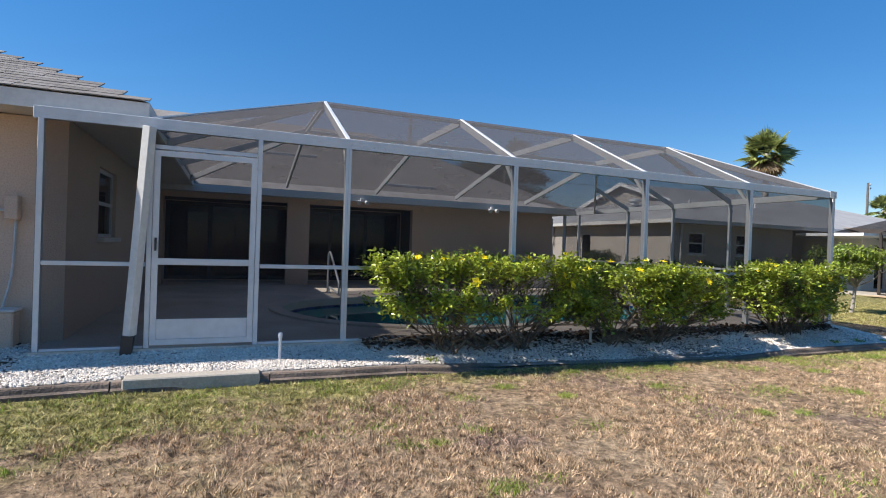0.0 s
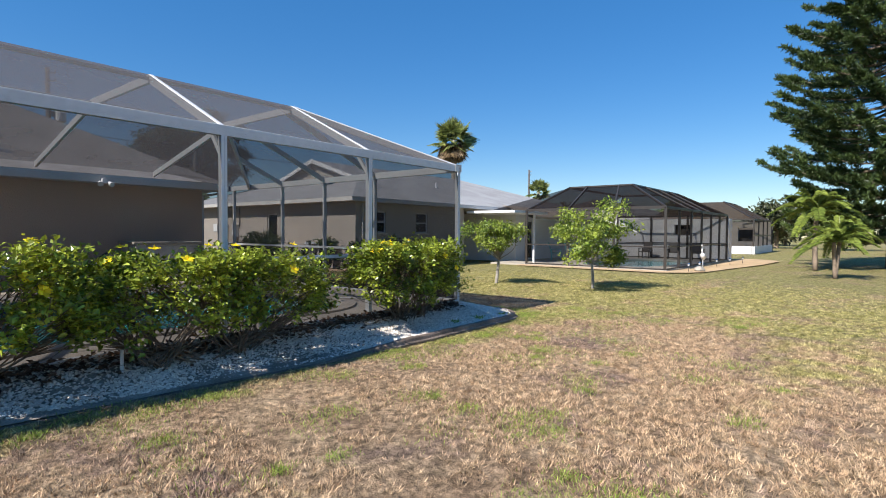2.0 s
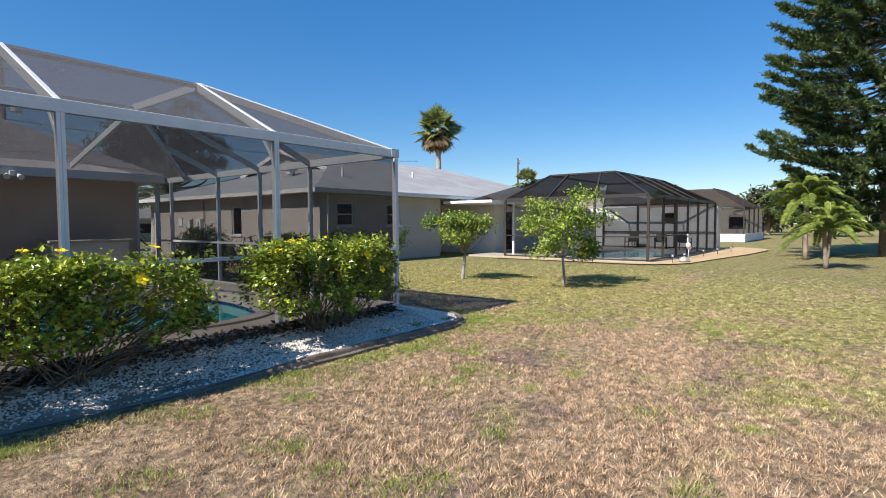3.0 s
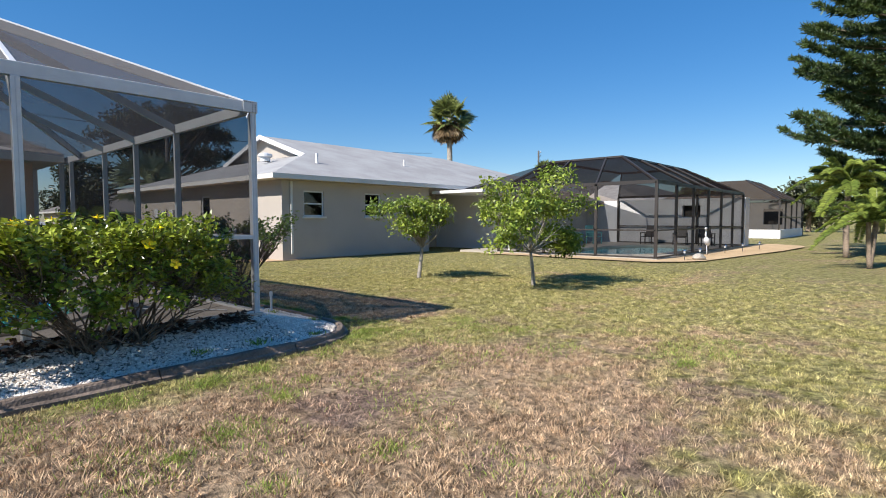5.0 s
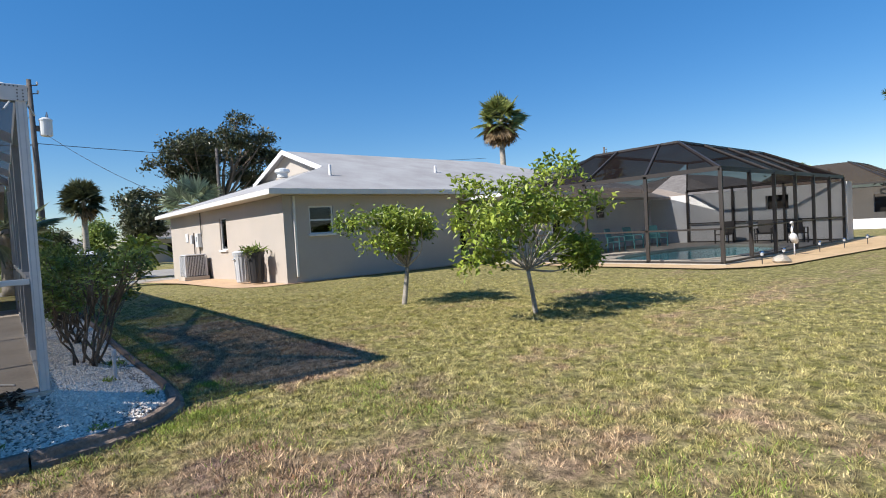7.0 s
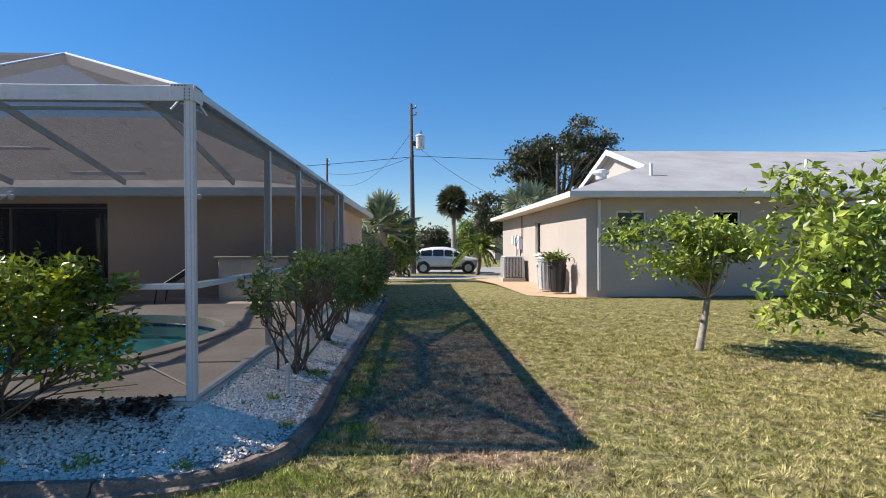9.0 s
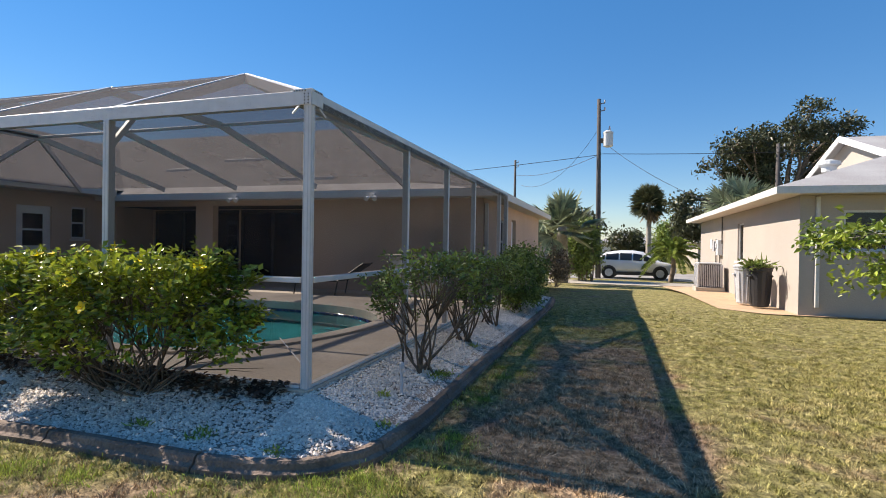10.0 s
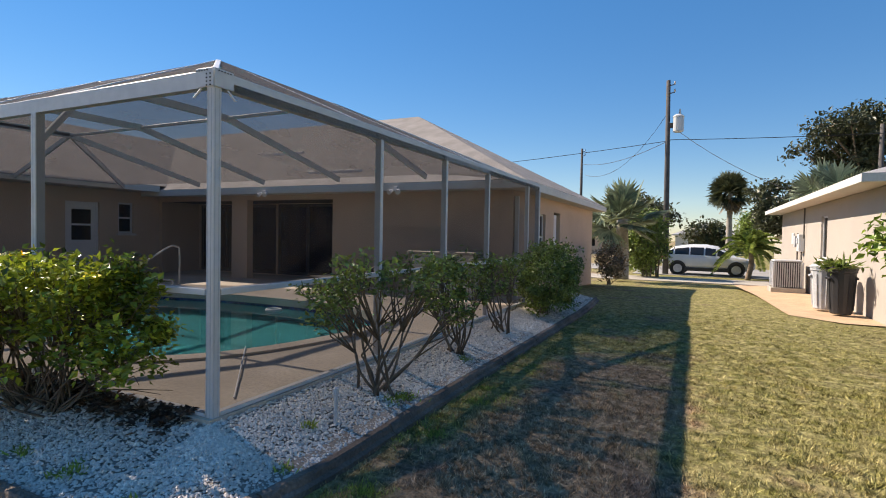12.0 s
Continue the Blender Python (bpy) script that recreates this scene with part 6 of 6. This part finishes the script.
def wing_fittings():
    d = thing("downspout", (-1.22, 6.3, .15), "white rectangular downspout leaning from the eave, black boot", "downspout")
    part("pipe", bar((-1.30, 6.36, .42), (-1.16, 6.28, 2.62), .11, .085), "trim", d)
    part("boot", bar((-1.33, 6.36, .13), (-1.31, 6.36, .42), .13, .11), "plastic_black", d)
    b = thing("meter_box", (-3.0, 7.0, 1.5), "grey electric meter box with conduit on the wall", "electric box")
    part("box", boxes((-3.10, 6.9, 1.62, -2.78, 7.05, 1.78), bevel=.01), "plastic_light", b)
    part("junction_box", boxes((-2.58, 6.93, 1.60, -2.46, 7.05, 1.86), bevel=.01), "stucco", b)
    for p in ([(-2.78, 7.02, 1.70), (-2.58, 7.02, 1.70)], [(-2.92, 7.02, 1.62), (-2.92, 7.02, .3)], [(-2.95, 7.02, 1.78), (-2.95, 7.02, 2.72)], [(-2.5, 7.02, 1.6), (-2.52, 7.0, 1.0), (-2.6, 6.98, .55), (-2.58, 7.0, .2)]):
        bm = bmesh.new()
        tube(bm, smooth_path(p, 4), .014, 6)
        part("conduit", bm, "plastic_grey", b)
    u = thing("utility_box", (-2.6, 6.9, .1), "weathered beige utility housing on the gravel", "utility box")
    part("housing", boxes((-2.66, 6.82, .1, -2.44, 7.03, .62), bevel=.015), "stucco", u)
    part("cap", boxes((-2.68, 6.80, .622, -2.42, 7.04, .65), bevel=.008), "trim", u)
    for at, hgt in (((19.2, 18.2), .38), ((25.2, 19.5), .3)):
        z = 2.9 + (at[1] - 16) * .32
        bm = bmesh.new()
        lathe(bm, [(.06, z - .1), (.05, z + hgt), (.02, z + hgt + .01)], 10, *at)
        whole("roof_vent", bm, "white_paint", "white plumbing vent pipe on the grey roof", "vent pipe", "roof vents")
    bm = bmesh.new()
    lathe(bm, [(.2, 3.85), (.2, 4.0), (.3, 4.06), (.28, 4.16), (.08, 4.22)], 14, 18.7, 21.2)
    whole("roof_cowl", bm, "plastic_light", "round metal roof ventilator on the grey roof", "roof vent")


wing_fittings()

# small things about the pool and the neighbour's wall
bm = bmesh.new()
ring = [(6.02 + .13 * math.cos(a * math.pi / 8), 11.4 + .13 * math.sin(a * math.pi / 8), .125) for a in range(17)]
tube(bm, ring, .03, 8, caps=False)
whole("pool_float", bm, "white_paint", "white ring-shaped chlorine floater on the pool water", "pool float", smooth=True)
bm = bmesh.new()
tube(bm, [(8.70, 8.12, SLAB + .045), (9.95, 6.80, SLAB + .012)], .008, 8)
whole("pool_pole", bm, "white_paint", "thin white pole lying on the pool deck", "pole")
mb = thing("wall_meter", (16.55, 25.4, 1.5), "electric meter and conduit on the cream wall", "electric meter")
part("box", boxes((16.42, 25.2, 1.25, 16.595, 25.6, 1.85), bevel=.015), "plastic_light", mb)
part("dial", boxes((16.38, 25.3, 1.52, 16.419, 25.5, 1.72), bevel=.015), "plastic_grey", mb)
for q in ([(16.54, 25.05, 1.7), (16.54, 25.05, 2.72)], [(16.54, 25.4, 1.25), (16.54, 25.4, .1)], [(16.54, 26.2, 1.9), (16.54, 26.2, .9), (16.54, 25.9, .8)]):
    bm = bmesh.new()
    tube(bm, smooth_path(q, 3), .025, 7)
    part("conduit", bm, "pole_wood", mb)
part("disconnect", boxes((16.46, 26.3, 1.4, 16.595, 26.55, 1.8), bevel=.01), "plastic_grey", mb)
part("vent_panel", boxes((16.56, 27.3, 1.5, 16.597, 27.7, 1.9), bevel=.008), "plastic_light", mb)


def trimmings():
    """Cut fronds stuffed into the black bin."""
    rng = np.random.default_rng(61)
    n = 170
    c = thing("garden_trimmings", (16.12, 17.75, 1.0), "green garden cuttings sticking out of the bin", "cuttings")
    at = place((16.05, 17.70, 1.08)) + rng.normal(size=(n, 3)) * place((.14, .14, .05))
    leaves("foliage", at, rng.normal(size=(n, 3)) * place((1, 1, .5)) + place((-.3, -.3, .3)), rng.normal(size=(n, 3)) + place((0, 0, 1)), rng.uniform(.12, .3, n), rng.uniform(.04, .08, n), "shrub", rng, c)


trimmings()


def bed_weeds():
    rng = np.random.default_rng(77)
    for x, y, r, m in ((10.80, 7.95, .14, 150), (9.16, 5.72, .07, 50), (9.74, 5.70, .09, 70), (10.42, 5.62, .06, 40), (10.88, 6.35, .06, 40), (10.75, 9.6, .08, 60), (1.9, 5.85, .06, 50), (10.62, 6.9, .05, 30)):
        w = thing("weed", (x, y, bed_z(x, y)), "small green weed growing in the gravel", "weed", "weeds in the gravel")
        at = np.stack((x + rng.normal(size=m) * r * .6, y + rng.normal(size=m) * r * .6, np.full(m, bed_z(x, y) + .005)), 1)
        leaves("foliage", at, rng.normal(size=(m, 3)) * place((.7, .7, .2)) + place((0, 0, .8)), rng.normal(size=(m, 3)), rng.uniform(.03, .075, m), rng.uniform(.008, .02, m), "weed", rng, w)


bed_weeds()

# ---- fine cover: gravel, litter, grass ----
def kerb_y(x):
    return np.interp(x, [p.x for p in KERB[:75]], [p.y for p in KERB[:75]])


def gravel():
    rng = np.random.default_rng(3)
    pts = []
    k = np.array([(p.x, p.y) for p in KERB])
    seg = np.linalg.norm(np.diff(k, axis=0), axis=1)
    n = 74000
    keep = k[:-1, 0] > -5.5
    prob = seg * keep * np.where(k[:-1, 1] > 13.5, .5, 1)
    i = rng.choice(len(seg), n, p=prob / prob.sum())
    u = rng.random(n)[:, None]
    p = k[i] * (1 - u) + k[i + 1] * u
    q = np.stack((np.minimum(p[:, 0], 10.19), np.maximum(p[:, 1], np.where(p[:, 0] > -2.2, 6.36, 7.03))), 1)
    d = unit(q - p)
    p = p + d * .07
    at = p + (q - p) * rng.random(n)[:, None]
    # thinner along the hedge, where soil shows between the stones
    bare = np.array([noise.noise((a * 1.6, b * 2.2, 7)) + .4 * noise.noise((a * 6, b * 6, 3)) for a, b in at])
    hedge = np.clip((at[:, 0] - 2.4) / .8, 0, 1) * np.clip((7.4 - at[:, 0]) / .8, 0, 1) * (at[:, 1] < 6.5)
    at = at[rng.random(n) > np.clip(hedge * (.32 - bare * .9), 0, .85)]
    n = len(at)
    z = np.array([bed_z(x, y) for x, y in at]) + rng.random(n) * .014
    bm = bmesh.new()
    for v in ((1, 0, .1), (-.1, 1, 0), (-1, .1, 0), (0, -1, -.1), (.1, .1, 1), (0, -.1, -1)):
        bm.verts.new(v)
    base = np.array([v.co[:] for v in bm.verts])
    bm.free()
    faces = np.array([(i, (i + 1) % 4, 4) for i in range(4)] + [((i + 1) % 4, i, 5) for i in range(4)])
    sc = rng.uniform(.0095, .0185, (n, 1, 1)) * rng.uniform(.7, 1.3, (n, 1, 3)) * np.array([1.15, 1.0, .7])
    a = rng.random(n) * 6.283
    v = base[None] * (1 + rng.normal(size=(n, len(base), 1)) * .2) * sc
    c, s = np.cos(a)[:, None], np.sin(a)[:, None]
    v = np.stack((v[..., 0] * c - v[..., 1] * s, v[..., 0] * s + v[..., 1] * c, v[..., 2]), -1)
    v += np.concatenate((at, z[:, None]), 1)[:, None]
    f = faces[None] + (np.arange(n) * len(base))[:, None, None]
    ob = np_mesh("gravel_stones", v.reshape(-1, 3), f.reshape(-1, 3), "gravel")
    tagged(ob, "white marble chips scattered over the bed", "gravel", kind="stuff")


def litter():
    rng = np.random.default_rng(31)
    n = 3200
    x = rng.uniform(1.2, 10.0, n)
    at = np.stack((x, 6.40 - np.abs(rng.normal(size=n)) * .12, np.zeros(n)), 1)
    at[:, 2] = [bed_z(a, b) + (.012 if b < 6.36 else .045) for a, b in at[:, :2]] + rng.random(n) * .03
    r = thing("leaf_litter", (5.5, 6.3, .22), "brown fallen leaves along the slab edge", "leaves", kind="stuff")
    leaves("fallen_leaf", at, rng.normal(size=(n, 3)) * place((1, 1, .25)) + place((0, 0, .1)), rng.normal(size=(n, 3)) * .4 + place((0, 0, 1)), rng.uniform(.04, .09, n), rng.uniform(.025, .06, n), "fallen_leaf", rng, r)


def grass():
    rng = np.random.default_rng(17)
    n = 3600000
    p = np.stack((rng.uniform(-6, 27, n), rng.uniform(-3, 24, n)), 1)
    line = np.array(((-1, 2.2), (9, 2.6), (11.5, 4.5), (13.5, 7.5)))
    dist = np.full(n, 1e9)
    for a, b in zip(line, line[1:]):
        k = np.clip(((p - a) @ (b - a)) / ((b - a) @ (b - a)), 0, 1)[:, None]
        dist = np.minimum(dist, np.linalg.norm(p - a - k * (b - a), axis=1))
    p = p[rng.random(n) < np.clip(1.15 - dist / 9.0, 0, 1) ** 1.3]
    ky = kerb_y(p[:, 0])
    ok = ((p[:, 1] < ky - .07) & (p[:, 0] < 10.6)) | (p[:, 0] > 11.14) | ((p[:, 0] >= 10.6) & (p[:, 1] < 5.35)) | ((p[:, 0] > 10.6) & (p[:, 1] < 5.35 + (p[:, 0] - 10.6) * 1.5))
    ok &= ~((p[:, 0] > 14.6) & (p[:, 1] > 16.3))
    p = p[ok]
    # worn patches are thinner
    thin = np.array([noise.noise((a * .7, b * .7, 5)) + .5 * noise.noise((a * 2.4, b * 2.4, 9)) for a, b in p])
    p = p[rng.random(len(p)) < np.clip(.80 + thin * np.where(p[:, 0] > 12.5, .6, 1.2), .08, 1)]
    # blades stand in small tufts
    home = p[rng.integers(0, len(p), len(p) // 9)]
    home = np.repeat(home, 13, 0)
    n = len(home)
    away = rng.normal(size=(n, 2))
    p = home + away * .021
    tall = np.array([max(0, noise.noise((a * 1.1, b * 1.1, 2))) for a, b in p])
    h = rng.uniform(.015, .042, n) * (1 + .5 * tall) * np.repeat(rng.uniform(.6, 1.25, n // 13), 13)
    w = rng.uniform(.0026, .0056, n)
    a = rng.random(n) * 6.283
    lean = away * .45 + np.repeat(rng.normal(size=(n // 13, 2)) * .35, 13, 0) + rng.normal(size=(n, 2)) * .3
    z = np.array([gable_z(b) + (0.03 * noise.noise((q * .3, b * .3, 0)) if b < 5 or q > 11.6 else 0.0) - .014 for q, b in p])
    base = np.concatenate((p, z[:, None]), 1)
    s = np.stack((np.cos(a) * w, np.sin(a) * w, np.zeros(n)), 1)
    tip = base + np.stack((lean[:, 0] * h, lean[:, 1] * h, h), 1)
    v = np.stack((base - s, base + s, tip), 1).reshape(-1, 3)
    f = np.arange(n * 3).reshape(-1, 3)
    tagged(np_mesh("grass_blades", v, f, "blade"), "short dry winter grass, straw and green", "grass", kind="stuff")


def tufts():
    """Green weed tufts in the dry lawn and along the kerb."""
    rng = np.random.default_rng(41)
    spots = []
    for p in KERB[14:110]:
        if rng.random() < .45:
            out = Vector((0, -1)) if p.x < 10.3 else Vector((1, -.2))
            q = p + out * rng.uniform(.12, .45)
            spots.append((q.x + rng.normal() * .1, q.y))
    spots += [(x, y) for x, y in zip(rng.uniform(-3, 13.5, 130), rng.uniform(1.2, 5.2, 130))]
    at, way, ln = [], [], []
    for x, y in spots:
        m = int(rng.integers(70, 240))
        r = rng.uniform(.05, .2)
        q = np.stack((x + rng.normal(size=m) * r, y + rng.normal(size=m) * r * .8, np.full(m, -.005)), 1)
        at.append(q)
        way.append(rng.normal(size=(m, 3)) * place((.55, .55, .1)) + place((0, 0, 1)))
        ln.append(rng.uniform(.02, .055, m))
    at, way, ln = np.concatenate(at), np.concatenate(way), np.concatenate(ln)
    g = thing("weed_tufts", (5, 4, 0), "bright green grass tufts in the dry lawn", "grass", kind="stuff")
    leaves("foliage", at, way, rng.normal(size=at.shape), ln, ln * .14, "weed", rng, g)


def shingles():
    roof = [o for o in scene.objects if o.name.startswith("wing_roof")][0]
    bm = boxes((0, 0, 0, .30, .17, .012))
    me = bpy.data.meshes.new("shingle")
    bm.to_mesh(me)
    bm.free()
    me.materials.append(M["shingle"])
    slope = math.atan(.43)
    rng = random.Random(2)
    zr, y0 = 2.92, 6.50
    n = 0
    for row in range(16):
        d = row * .15
        x = -1.2 - d * math.cos(slope) - .30 - (row % 2) * .15
        while x > -6.0 and n < 300:
            m = Matrix.Translation((x, y0 + d * math.cos(slope), zr + d * math.sin(slope) + .006 + rng.uniform(0, .004))) @ Matrix.Rotation(slope - .03, 4, 'X')
            piece("shingle", me, roof, m)
            n += 1
            x -= .305


def pool_tiles():
    """Square glazed tiles along the waterline, with pale joints between them."""
    bm = boxes((-.071, 0, -.071, .071, .012, .071), bevel=.004)
    me = bpy.data.meshes.new("tile")
    bm.to_mesh(me)
    bm.free()
    me.materials.append(M["tile"])
    ring = POOL + POOL[:1]
    left = .075
    for a, b in zip(ring, ring[1:]):
        d = b - a
        while left <= d.length:
            p = a + d.normalized() * left
            m = Matrix.Translation((p.x, p.y, SLAB - .2)) @ Matrix.Rotation(math.atan2(d.y, d.x), 4, 'Z')
            piece("tile", me, swimming_pool, m)
            left += .153
        left -= d.length


gravel()
litter()
grass()
tufts()
pool_tiles()
shingles()
